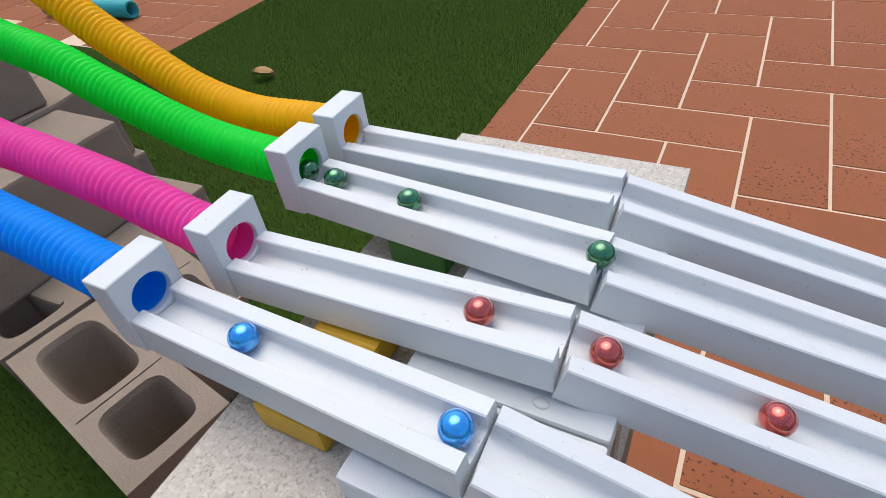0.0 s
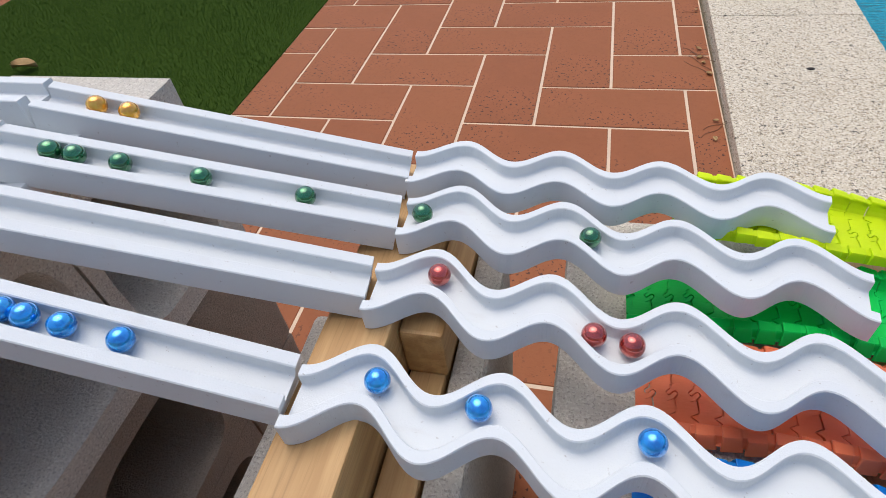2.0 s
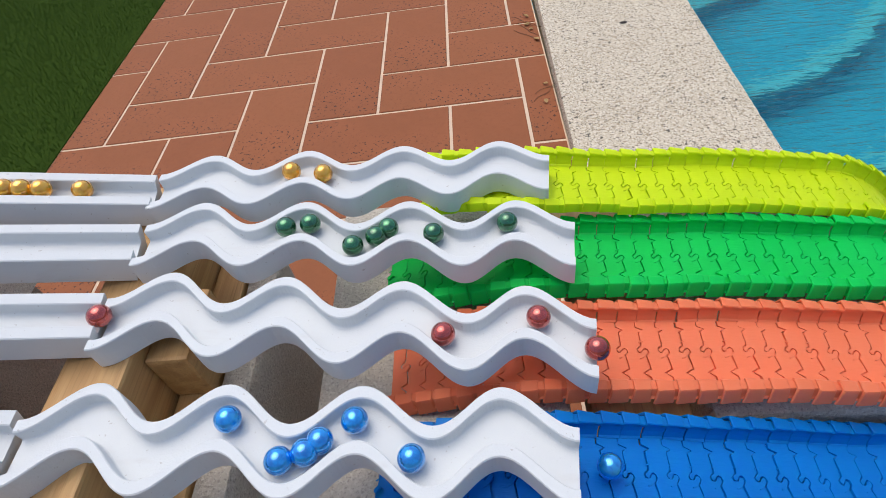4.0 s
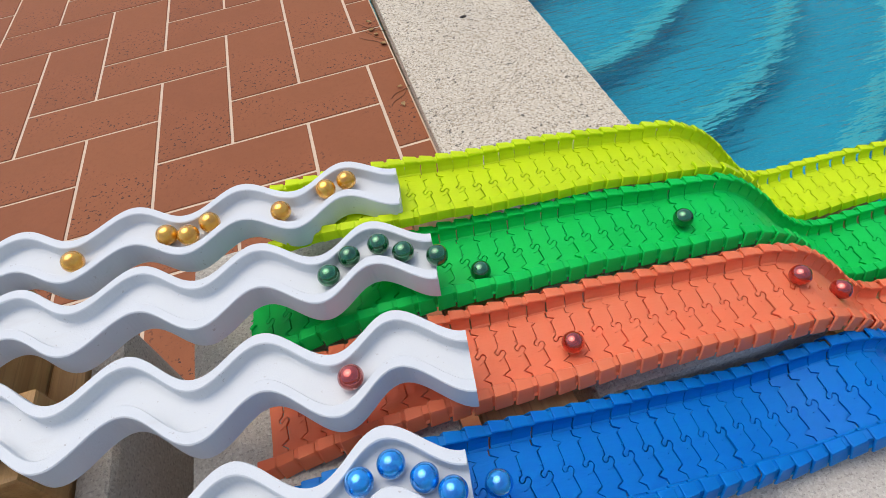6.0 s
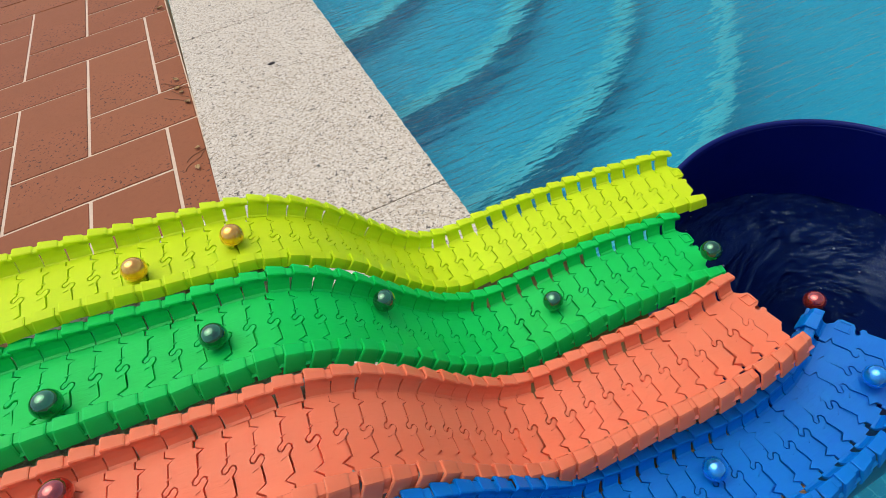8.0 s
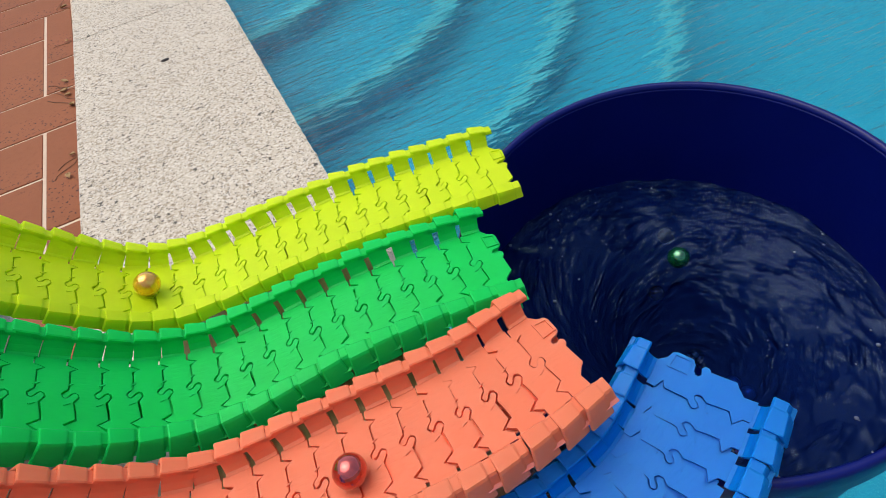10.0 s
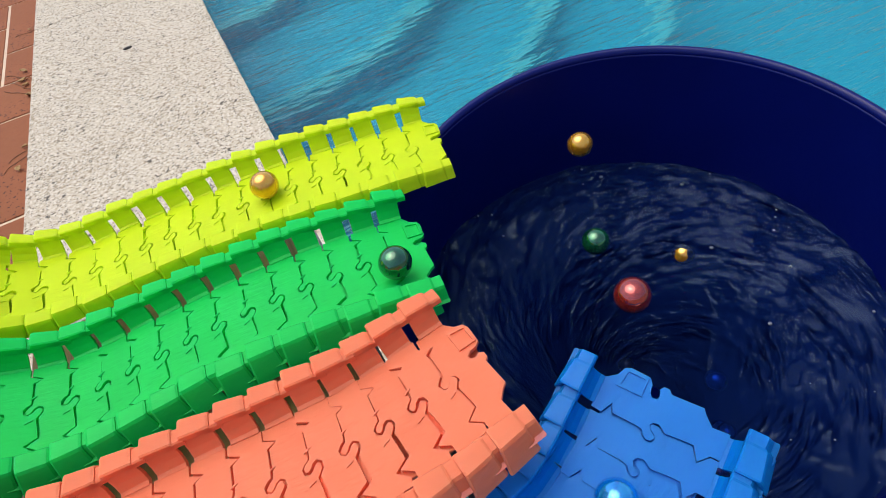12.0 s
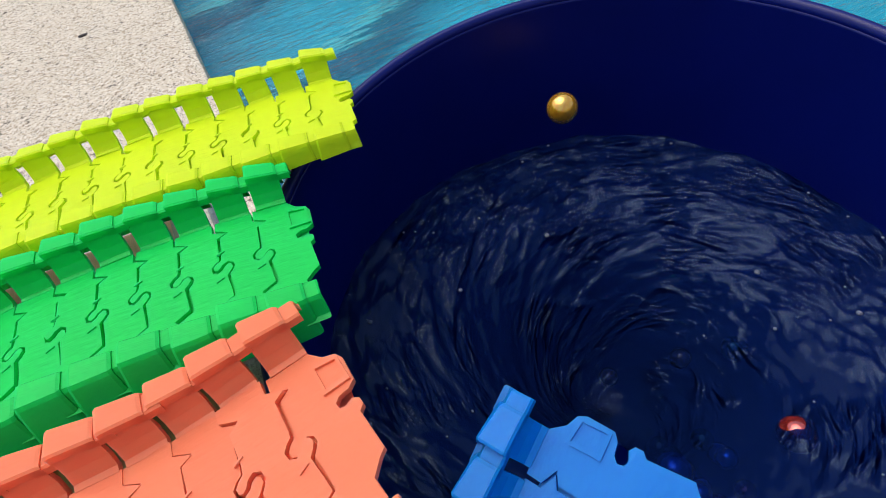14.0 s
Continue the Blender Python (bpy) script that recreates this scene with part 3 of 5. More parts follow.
def channels():
    for lane in LANES:
        a, b, wave = lane_points(lane)
        up = thing("upper_channel", f"white painted straight channel with an end block for the {lane} tube", "channel", group="white channels")
        channel_parts(up, path_stations(dense(*a)), 0.0380, 0.0100, DEEP, FLOOR_T)
        # end block with a round hole
        bm = bmesh.new()
        bx, by = LANES[lane]["block"]
        w, z0, z1, hole, zc = 0.0205, A_TOP[0] - DEEP - 0.001, 0.7015, 0.0128, A_TOP[0] + 0.0045
        ring = [(hole * math.cos(t), hole * math.sin(t)) for t in np.linspace(0, 2 * math.pi, 33)[:-1]]
        for x in (bx, bx - 0.0195):
            edges = []
            for loop in ([(-w, z0 - zc), (w, z0 - zc), (w, z1 - zc), (-w, z1 - zc)], ring):
                vs = [bm.verts.new((x, by + p, zc + q)) for p, q in loop]
                edges += [bm.edges.new((m0, m1)) for m0, m1 in zip(vs, vs[1:] + vs[:1])]
            bmesh.ops.triangle_fill(bm, edges=edges, use_beauty=True)
        bm.verts.ensure_lookup_table()
        for s, n in ((0, 4), (4, 32)):
            for i in range(n):
                p, q = s + i, s + (i + 1) % n
                bm.faces.new((bm.verts[p], bm.verts[q], bm.verts[q + 36], bm.verts[p + 36]))
        bmesh.ops.recalc_face_normals(bm, faces=bm.faces)
        rim = [e for e in bm.edges if len(e.link_faces) == 2 and e.calc_face_angle(0) > 1.2]
        bmesh.ops.bevel(bm, geom=rim, offset=0.0007, segments=1, affect="EDGES")
        part("end_block", bm, WHITE, up)
        low = thing("lower_channel", "white painted straight channel sloping down to the wavy piece", "channel", group="white channels")
        channel_parts(low, path_stations(dense(*b)), 0.0390, 0.0102, DEEP, FLOOR_T)
        wv = thing("wavy_channel", "white painted channel winding in four smooth waves", "channel", group="white wavy channels")
        channel_parts(wv, [(o, Vector((0.15 * max(0.0, k / 64 - 1.0), 1, 0)), Vector((0, 0, 1))) for k, o in enumerate(wave)], 0.0435, 0.0086, WAVE_DEEP, FLOOR_T + WAVE_DEEP - DEEP)
        # shims on the block
        bm = bmesh.new()
        (x, y) = LANES[lane]["a_end"]
        box(bm, -0.378, -0.267, y - 0.030, y + 0.034, 0.6275, 0.6475, 0.0025, 2)
        strip = mesh_object("support_strip", bm, WHITE)
        drop = bmesh.new()
        bmesh.ops.create_uvsphere(drop, u_segments=14, v_segments=8, radius=1.0, matrix=Matrix.Diagonal((0.0045, 0.0032, 0.0014, 1.0)))
        part("glue_drop", drop, plain("hardened_glue", (0.62, 0.62, 0.60), 0.25), strip, "flat drop of hardened glue", True).location = (x - 0.004, y - 0.0225, 0.6478)
        tagged(strip, "white painted strip lying under a channel joint", "support strip", group="white support strips")


def bars():
    for lane, colour, name in (("blue", (0.62, 0.36, 0.02), "yellow"), ("pink", (0.62, 0.36, 0.02), "yellow"), ("green", (0.03, 0.16, 0.02), "green")):
        (bx, by), (ax, ay) = LANES[lane]["block"], LANES[lane]["a_end"]
        bm = bmesh.new()
        x = -0.42
        box(bm, x - 0.022, x + 0.022, by - 0.024, by + 0.034, 0.6275, 0.6490, 0.003, 2)
        tagged(mesh_object("toy_brick", bm, plain(f"{name}_toy_plastic", colour, 0.5)), f"{name} toy brick wedged under a white channel", "toy brick", group="toy bricks")


# ---- corrugated tubes ----
TUBE_LINES = dict(
    blue=[(-0.5275, -1.375, 0.679), (-0.564, -1.375, 0.684), (-0.607, -1.375, 0.692), (-0.66, -1.376, 0.703), (-0.75, -1.38, 0.728), (-0.86, -1.385, 0.765), (-0.98, -1.39, 0.82)],
    pink=[(-0.5065, -1.321, 0.679), (-0.545, -1.32, 0.681), (-0.614, -1.32, 0.697), (-0.695, -1.32, 0.708), (-0.74, -1.32, 0.713), (-0.86, -1.32, 0.745), (-0.98, -1.32, 0.80)],
    green=[(-0.5175, -1.235, 0.679), (-0.555, -1.235, 0.678), (-0.625, -1.235, 0.687), (-0.709, -1.235, 0.713), (-0.766, -1.235, 0.734), (-0.84, -1.235, 0.750), (-0.95, -1.235, 0.78), (-1.05, -1.235, 0.82)],
    yellow=[(-0.5145, -1.183, 0.679), (-0.55, -1.183, 0.680), (-0.615, -1.183, 0.679), (-0.675, -1.183, 0.692), (-0.73, -1.183, 0.719), (-0.775, -1.183, 0.742), (-0.83, -1.183, 0.782), (-0.95, -1.183, 0.87)])


def tubes():
    for lane, knots in TUBE_LINES.items():
        pts = smooth_line(knots, 0.0011)
        bm = bmesh.new()
        count = 30
        rings = []
        for i, (o, s, u) in enumerate(path_stations(pts)):
            fold = 0.5 - 0.5 * math.cos(2 * math.pi * i / 5)
            r = 0.0170 - 0.0016 * fold ** 1.5 if i > 14 else 0.0124
            rings.append([bm.verts.new(o + (s * math.cos(a) + u * math.sin(a)) * r) for a in np.linspace(0, 2 * math.pi, count + 1)[:-1]])
        for r0, r1 in zip(rings, rings[1:]):
            for i in range(count):
                j = (i + 1) % count
                bm.faces.new((r0[i], r0[j], r1[j], r1[i]))
        ob = mesh_object("corrugated_tube", bm, TUBES[lane], True)
        tagged(ob, f"bright {lane} corrugated plastic tube leading into a white end block", "tube", "corrugated tubes")


# ---- toy track ----
# along each track: x and the height of its running face; then x and the middle line's y
TRACK_Z = dict(
    yellow=[(0.19, 0.532), (0.25, 0.5370), (0.30, 0.5370), (0.35, 0.5325), (0.40, 0.5245), (0.45, 0.5195), (0.50, 0.5125), (0.54, 0.5030), (0.57, 0.4975), (0.60, 0.4930), (0.63, 0.4785), (0.66, 0.4515),
            (0.69, 0.4089), (0.72, 0.3787), (0.75, 0.3705), (0.79, 0.3731), (0.84, 0.3775), (0.89, 0.3802), (0.94, 0.3815), (0.99, 0.3828)],
    green=[(0.19, 0.505), (0.25, 0.514), (0.30, 0.5175), (0.35, 0.5160), (0.40, 0.5115), (0.45, 0.5090), (0.50, 0.5034), (0.54, 0.4965), (0.57, 0.4942), (0.60, 0.4908), (0.63, 0.4755), (0.66, 0.4437),
           (0.69, 0.4069), (0.72, 0.3820), (0.75, 0.3712), (0.79, 0.3756), (0.84, 0.3808), (0.89, 0.3815), (0.94, 0.3775)],
    pink=[(0.19, 0.495), (0.25, 0.507), (0.30, 0.5110), (0.35, 0.5075), (0.40, 0.5030), (0.45, 0.5015), (0.50, 0.4955), (0.54, 0.4900), (0.57, 0.4887), (0.60, 0.4865), (0.63, 0.4732), (0.66, 0.4441),
          (0.69, 0.4054), (0.72, 0.3820), (0.75, 0.3784), (0.79, 0.3830), (0.84, 0.3845), (0.89, 0.3875), (0.94, 0.3920)],
    blue=[(0.19, 0.505), (0.25, 0.518), (0.30, 0.5150), (0.35, 0.5040), (0.40, 0.4900), (0.45, 0.4795), (0.50, 0.4650), (0.54, 0.4560), (0.57, 0.4611), (0.60, 0.4665), (0.63, 0.4607), (0.66, 0.4378),
          (0.69, 0.4008), (0.72, 0.3680), (0.75, 0.3538), (0.79, 0.3495), (0.84, 0.3460), (0.89, 0.3462), (0.94, 0.3536), (0.99, 0.3740)])
TRACK_Y = dict(
    yellow=([(0.19, -1.124), (0.25, -1.1290), (0.32, -1.1370), (0.40, -1.1400), (0.55, -1.1399), (0.70, -1.1403), (0.80, -1.1455), (0.87, -1.1550), (0.93, -1.1684), (0.99, -1.1819)], 0.971),
    green=([(0.19, -1.203), (0.25, -1.2049), (0.40, -1.2118), (0.55, -1.2190), (0.70, -1.2268), (0.80, -1.2317), (0.87, -1.2384), (0.93, -1.2463), (0.99, -1.2530)], 0.926),
    pink=([(0.19, -1.287), (0.25, -1.2894), (0.40, -1.2958), (0.55, -1.3034), (0.70, -1.3152), (0.80, -1.3240), (0.87, -1.3306), (0.93, -1.3330)], 0.918),
    blue=([(0.19, -1.383), (0.25, -1.3832), (0.40, -1.3832), (0.55, -1.3834), (0.70, -1.3905), (0.80, -1.3968), (0.87, -1.4020), (0.93, -1.3942), (0.99, -1.3623)], 0.972))
PITCH = 0.0150
# the seam between two links, from the near wall to the far one: place across, place along
SEAM = [(-0.0250, 0.0030), (-0.0215, 0.0030), (-0.0180, -0.0012), (-0.0150, 0.0040), (-0.0100, 0.0037), (-0.0042, 0.0030), (-0.0028, 0.0042), (-0.0010, 0.0053), (0.0010, 0.0049), (0.0019, 0.0035),
        (0.0011, 0.0020), (-0.0006, 0.0008), (-0.0015, -0.0006), (-0.0007, -0.0020), (0.0012, -0.0023), (0.0027, -0.0011), (0.0039, 0.0006), (0.0062, 0.0010), (0.0160, 0.0012), (0.0180, 0.0046), (0.0205, -0.0003), (0.0250, 0.0)]


def track_line(lane):
    knots, end = TRACK_Y[lane]
    line = []
    for x in np.arange(dict(yellow=0.225).get(lane, 0.19), end + 0.001, 0.01):
        y = np.interp(x, [k[0] for k in knots], [k[1] for k in knots])
        y += dict(pink=0.17).get(lane, 0.0) * max(0.0, x - end + 0.085) ** 2 / 0.17
        line.append((x, y, np.interp(x, [k[0] for k in TRACK_Z[lane]], [k[1] for k in TRACK_Z[lane]])))
    # soften the corners of the profile
    a = np.array(line)
    for _ in range(3):
        a[1:-1, 1:] = (a[:-2, 1:] + 2 * a[1:-1, 1:] + a[2:, 1:]) / 4
    return smooth_line(a.tolist(), PITCH)


def track_piece_meshes(wall_end, skirt=1.0):
    """One link: floor plate with hooked seams, side walls that curl out into lips and skirts, bridges to the next link."""
    bm = bmesh.new()
    thick = 0.0022
    back, front = [], []
    for i, (v, u) in enumerate(SEAM):
        a, b = SEAM[max(i - 1, 0)], SEAM[min(i + 1, len(SEAM) - 1)]
        n = Vector((b[0] - a[0], a[1] - b[1])).normalized()
        gap = 0.00050 if v > -0.0034 else 0.00064
        back.append((u - PITCH / 2 + n.x * gap, v + n.y * gap))
        front.append((u + PITCH / 2 - n.x * gap, v - n.y * gap))
    outline = back + front[::-1]
    top, low = [bm.verts.new((u, v, 0.0)) for u, v in outline], [bm.verts.new((u, v, -thick)) for u, v in outline]
    plates = [bm.faces.new(top), bm.faces.new(low[::-1])]
    for i in range(len(outline)):
        j = (i + 1) % len(outline)
        bm.faces.new((top[i], low[i], low[j], top[j]))
    bmesh.ops.triangulate(bm, faces=plates)
    # small ribs at the ends of the hook
    for u, v, w in ((PITCH / 2 + 0.0012, 0.0074, 24), (PITCH / 2 - 0.0002, -0.0056, 24)):
        made = box(bm, -0.0016, 0.0016, -0.0003, 0.0003, -0.0004, 0.0005)
        bmesh.ops.transform(bm, matrix=pose(u - (PITCH if u > PITCH / 2 else 0), v, 0, 0, 0, w), verts=made)
    # tongue that runs under the next link
    box(bm, PITCH / 2 - 0.0050, PITCH / 2 + 0.0052, -0.0215, 0.0215, -0.0042, -0.0025, 0.0003)
    box(bm, PITCH / 2 - 0.0046, PITCH / 2 - 0.0030, -0.0210, 0.0210, -0.0030, -0.0018)

    def finish(name, bm):
        bmesh.ops.recalc_face_normals(bm, faces=bm.faces)
        me = bpy.data.meshes.new(name)
        bm.to_mesh(me)
        bm.free()
        return me
    made = [finish("track_link", bm)]
    wall = [(0.0246, -0.0022), (0.0276, -0.0016), (0.0300, 0.0030), (0.0312, 0.0088), (0.0296, 0.0094), (0.0282, 0.0042), (0.0264, 0.0006), (0.0246, 0.0)]
    cap = [(0.0292, 0.0088), (0.0293, 0.0115), (0.0300, 0.0121), (0.0372, 0.0117), (0.0381, 0.0104), (0.0402, 0.0040), (0.0424, -0.0034), (0.0412, -0.0037), (0.0390, 0.0037), (0.0364, 0.0103), (0.0311, 0.0106)]
    cap = [(min(a, 0.0375) + max(0.0, a - 0.0375) * skirt, z if z > 0.0095 else 0.0095 + (z - 0.0095) * skirt) for a, z in cap]
    bridge = [(a - 0.0014 if a > 0.034 else a, z - 0.0013) for a, z in cap]
    bridge = [(a, max(z, 0.0030)) for a, z in bridge]
    for side in (1, -1):
        bm = bmesh.new()
        lead = 0.0012 if side > 0 else 0.0002
        for section, spans in ((wall, (-0.0066, -0.0058, wall_end - 0.001, wall_end)), (cap, (-0.0068, -0.0060, 0.0043, 0.0053)), (bridge, (0.0026, 0.0034, 0.0092, 0.0098))):
            ends = []
            for k, u in enumerate(spans):
                tuck = 0.0005 if k in (0, 3) else 0.0
                tilt = -0.00011 / 0.001 * u if section is cap else 0.0
                ends.append([bm.verts.new((u + lead + (0.0022 * (0.0104 - z) / 0.009 * (-1 if k < 2 else 1) * 0.35 if a > 0.0366 else 0), side * (a + (tilt - tuck if a > 0.030 else 0)), z + (tilt * 0.9 - tuck * 0.5 if z > 0.0045 else 0))) for a, z in section])
            n = len(section)
            for e0, e1 in zip(ends, ends[1:]):
                for i in range(n):
                    j = (i + 1) % n
                    bm.faces.new((e0[i], e0[j], e1[j], e1[i]))
            bm.faces.new(ends[0])
            bm.faces.new(ends[-1][::-1])
        made.append(finish("side_wall", bm))
    return made


def end_link_mesh():
    """Last link: its front is a tongue with a framed tab, a round notch and a knob."""
    front = [(0.0095, 0.0205), (0.0130, 0.0190), (0.0142, 0.0165), (0.0138, 0.0085), (0.0115, 0.0068), (0.0082, 0.0064), (0.0066, 0.0050), (0.0068, 0.0032), (0.0085, 0.0026),
             (0.0110, 0.0036), (0.0126, 0.0024), (0.0126, 0.0002), (0.0110, -0.0012), (0.0116, -0.0135), (0.0095, -0.0150), (0.0060, -0.0185), (0.0065, -0.0250)]
    outline = [(u - PITCH / 2 + 0.0004, v) for v, u in SEAM] + [(0.0060, 0.0250)] + front
    bm = bmesh.new()
    top = [bm.verts.new((u, v, 0.0)) for u, v in outline]
    low = [bm.verts.new((u, v, -0.0022)) for u, v in outline]
    bm.faces.new(top)
    bm.faces.new(low[::-1])
    for i in range(len(outline)):
        j = (i + 1) % len(outline)
        bm.faces.new((top[i], low[i], low[j], top[j]))
    bmesh.ops.triangulate(bm, faces=[f for f in bm.faces if len(f.verts) > 4])
    bmesh.ops.recalc_face_normals(bm, faces=bm.faces)
    me = bpy.data.meshes.new("track_link")
    bm.to_mesh(me)
    bm.free()
    return me


def tab_frame_mesh():
    """Raised edge round the tab of the last link."""
    bm = bmesh.new()
    loops = [[(u, v, z) for u, v in ((0.0050, 0.0088), (0.0050, 0.0192), (0.0132, 0.0180), (0.0132, 0.0088))] for z in (-0.0004, 0.0009)]
    inner = [[(u, v, z) for u, v in ((0.0062, 0.0098), (0.0062, 0.0179), (0.0122, 0.0170), (0.0122, 0.0098))] for z in (0.0009, -0.0004)]
    rows = [[bm.verts.new(q) for q in ring] for ring in loops + inner]
    for r0, r1 in zip(rows, rows[1:] + rows[:1]):
        for k in range(4):
            bm.faces.new((r0[k], r0[(k + 1) % 4], r1[(k + 1) % 4], r1[k]))
    bmesh.ops.recalc_face_normals(bm, faces=bm.faces)
    me = bpy.data.meshes.new("tab_frame")
    bm.to_mesh(me)
    bm.free()
    return me


def tracks():
    shapes = [track_piece_meshes(0.0074, 0.75), track_piece_meshes(0.0052, 0.9), track_piece_meshes(0.0052, 0.45), track_piece_meshes(0.0074, 0.40)]
    names = dict(yellow="translucent lime yellow", green="bright green", pink="coral orange", blue="strong blue")
    for lane in TRACK_Y:
        ob = thing("toy_track", f"{names[lane]} flexible plastic toy track of hooked links", "toy track", group="flexible toy tracks")
        own = [[me.copy() for me in shape] for shape in shapes]
        for me in own[0] + own[1] + own[2] + own[3]:
            me.materials.append(TRACKS[lane])
        rng = random.Random(lane)
        for o, s, u in path_stations(track_line(lane)):
            d = s.cross(u)
            plate, far, near = own[(3 if lane == "yellow" else 0) if o.x < 0.72 else (2 if lane == "yellow" else 1)]
            link = new("track_link", plate)
            link.parent = ob
            m = Matrix((d, s, u)).transposed().to_4x4()
            m.translation = o + u * rng.uniform(-0.0004, 0.0004)
            link.matrix_basis = m @ pose(0, 0, 0, rng.uniform(-1.2, 1.2), rng.uniform(-1.5, 1.5), rng.uniform(-0.8, 0.8))
            for me in (far, near):
                side = new("side_wall", me)
                side.parent = link
                side.matrix_basis = pose(0, 0, rng.uniform(-0.0003, 0.0003), rng.uniform(-0.8, 0.8), rng.uniform(-2, 2), 0)
        last, edge = end_link_mesh(), tab_frame_mesh()
        last.materials.append(TRACKS[lane])
        edge.materials.append(TRACKS[lane])
        link.data = last
        tab = new("tab_frame", edge)
        tab.parent = link


# ---- tub ----
TUB = Vector((1.0414, -1.2908, 0.0))
RIM_Z, RIM_R, TUB_WATER = 0.3645, 0.1489, 0.293
# the rim stands out of level
LEAN_X, LEAN_Y = 0.0694, 0.0921


def tub():
    ob = thing("tub", "deep navy blue plastic tub standing at the pool edge", "tub", Matrix.Translation(TUB))
    def turned(profile, closed):
        bm = bmesh.new()
        count = 96
        rings = []
        for r, z in profile:
            k = min(1.0, max(0.0, (z - 0.10) / (RIM_Z - 0.13)))
            ring = [(r * math.cos(a), r * math.sin(a)) for a in np.linspace(0, 2 * math.pi, count + 1)[:-1]] if r else [(0.0, 0.0)]
            rings.append([bm.verts.new((x, y, z + k * (LEAN_X * x + LEAN_Y * y))) for x, y in ring])
        for r0, r1 in zip(rings, rings[1:] + rings[:1] if closed else rings[1:]):
            for i in range(count):
                j = (i + 1) % count
                if len(r0) == 1:
                    bm.faces.new((r0[0], r1[j], r1[i]))
                elif len(r1) == 1:
                    bm.faces.new((r0[i], r0[j], r1[0]))
                else:
                    bm.faces.new((r0[i], r0[j], r1[j], r1[i]))
        return bm
    wall = [(z, 0.1432 - 0.018 * (RIM_Z - z) / 0.5) for z in [RIM_Z - 0.0040, RIM_Z - 0.0055] + list(np.linspace(RIM_Z - 0.03, -0.15, 14))]
    part("bowl", turned([(0.0, -0.17), (0.112, -0.17), (0.120, -0.162)] + [(r + 0.003, z) for z, r in wall[::-1]] + [(r, z) for z, r in wall] + [(0.115, -0.16), (0.0, -0.16)], False), NAVY, ob, smooth=True)
    part("rim", turned([(RIM_R - 0.0048, RIM_Z - 0.0080), (RIM_R - 0.0058, RIM_Z - 0.0042), (RIM_R - 0.0058, RIM_Z - 0.0024), (RIM_R - 0.0047, RIM_Z - 0.0007), (RIM_R - 0.0029, RIM_Z), (RIM_R - 0.0012, RIM_Z - 0.0008), (RIM_R - 0.0002, RIM_Z - 0.0030),
                        (RIM_R, RIM_Z - 0.012), (RIM_R + 0.0004, RIM_Z - 0.024), (RIM_R - 0.0016, RIM_Z - 0.0255), (RIM_R - 0.0024, RIM_Z - 0.0140)], True), NAVY, ob, "rounded navy rim with a deep lip", smooth=True)
    stand = bmesh.new()
    box(stand, TUB.x - 0.18, TUB.x + 0.2, TUB.y - 0.2, TUB.y + 0.2, -1.25, -0.172, 0.01, 2)
    tagged(mesh_object("pool_ledge", stand, MOSAIC), "blue mosaic ledge in the pool that carries the tub", "pool ledge", kind="structure")


def swirl_height(r, a):
    x = r / 0.1395
    dip = -0.080 * math.exp(-(x / 0.40) ** 2) - 0.028 * math.exp(-(x / 0.80) ** 2)
    p = Vector((r * math.cos(a), r * math.sin(a), 0))
    twist = a + 2.2 * math.log(x + 0.12)
    q = Vector((math.cos(twist) * 5.5, math.sin(twist) * 5.5, x * 7))
    s = Vector((math.cos(twist) * 3.2, math.sin(twist) * 3.2, x * 15))
    troubled = min(1, max(0.15, 0.55 + 1.6 * noise.noise(p * 22 + Vector((9, 4, 2)))))
    return (dip + 0.0022 * min(1, x * 3) * noise.noise(q * 0.6) + 0.0010 * noise.noise(q * 1.7 + Vector((3, 1, 7))) + 0.0012 * noise.noise(p * 60)
            + 0.0006 * noise.noise(s * 1.6) + troubled * (0.0017 * max(0, 1 - 4.5 * abs(noise.noise(q * 0.9 + p * 30))) + 0.0012 * max(0, 1 - 4 * abs(noise.noise(s * 1.1 + p * 55)))))


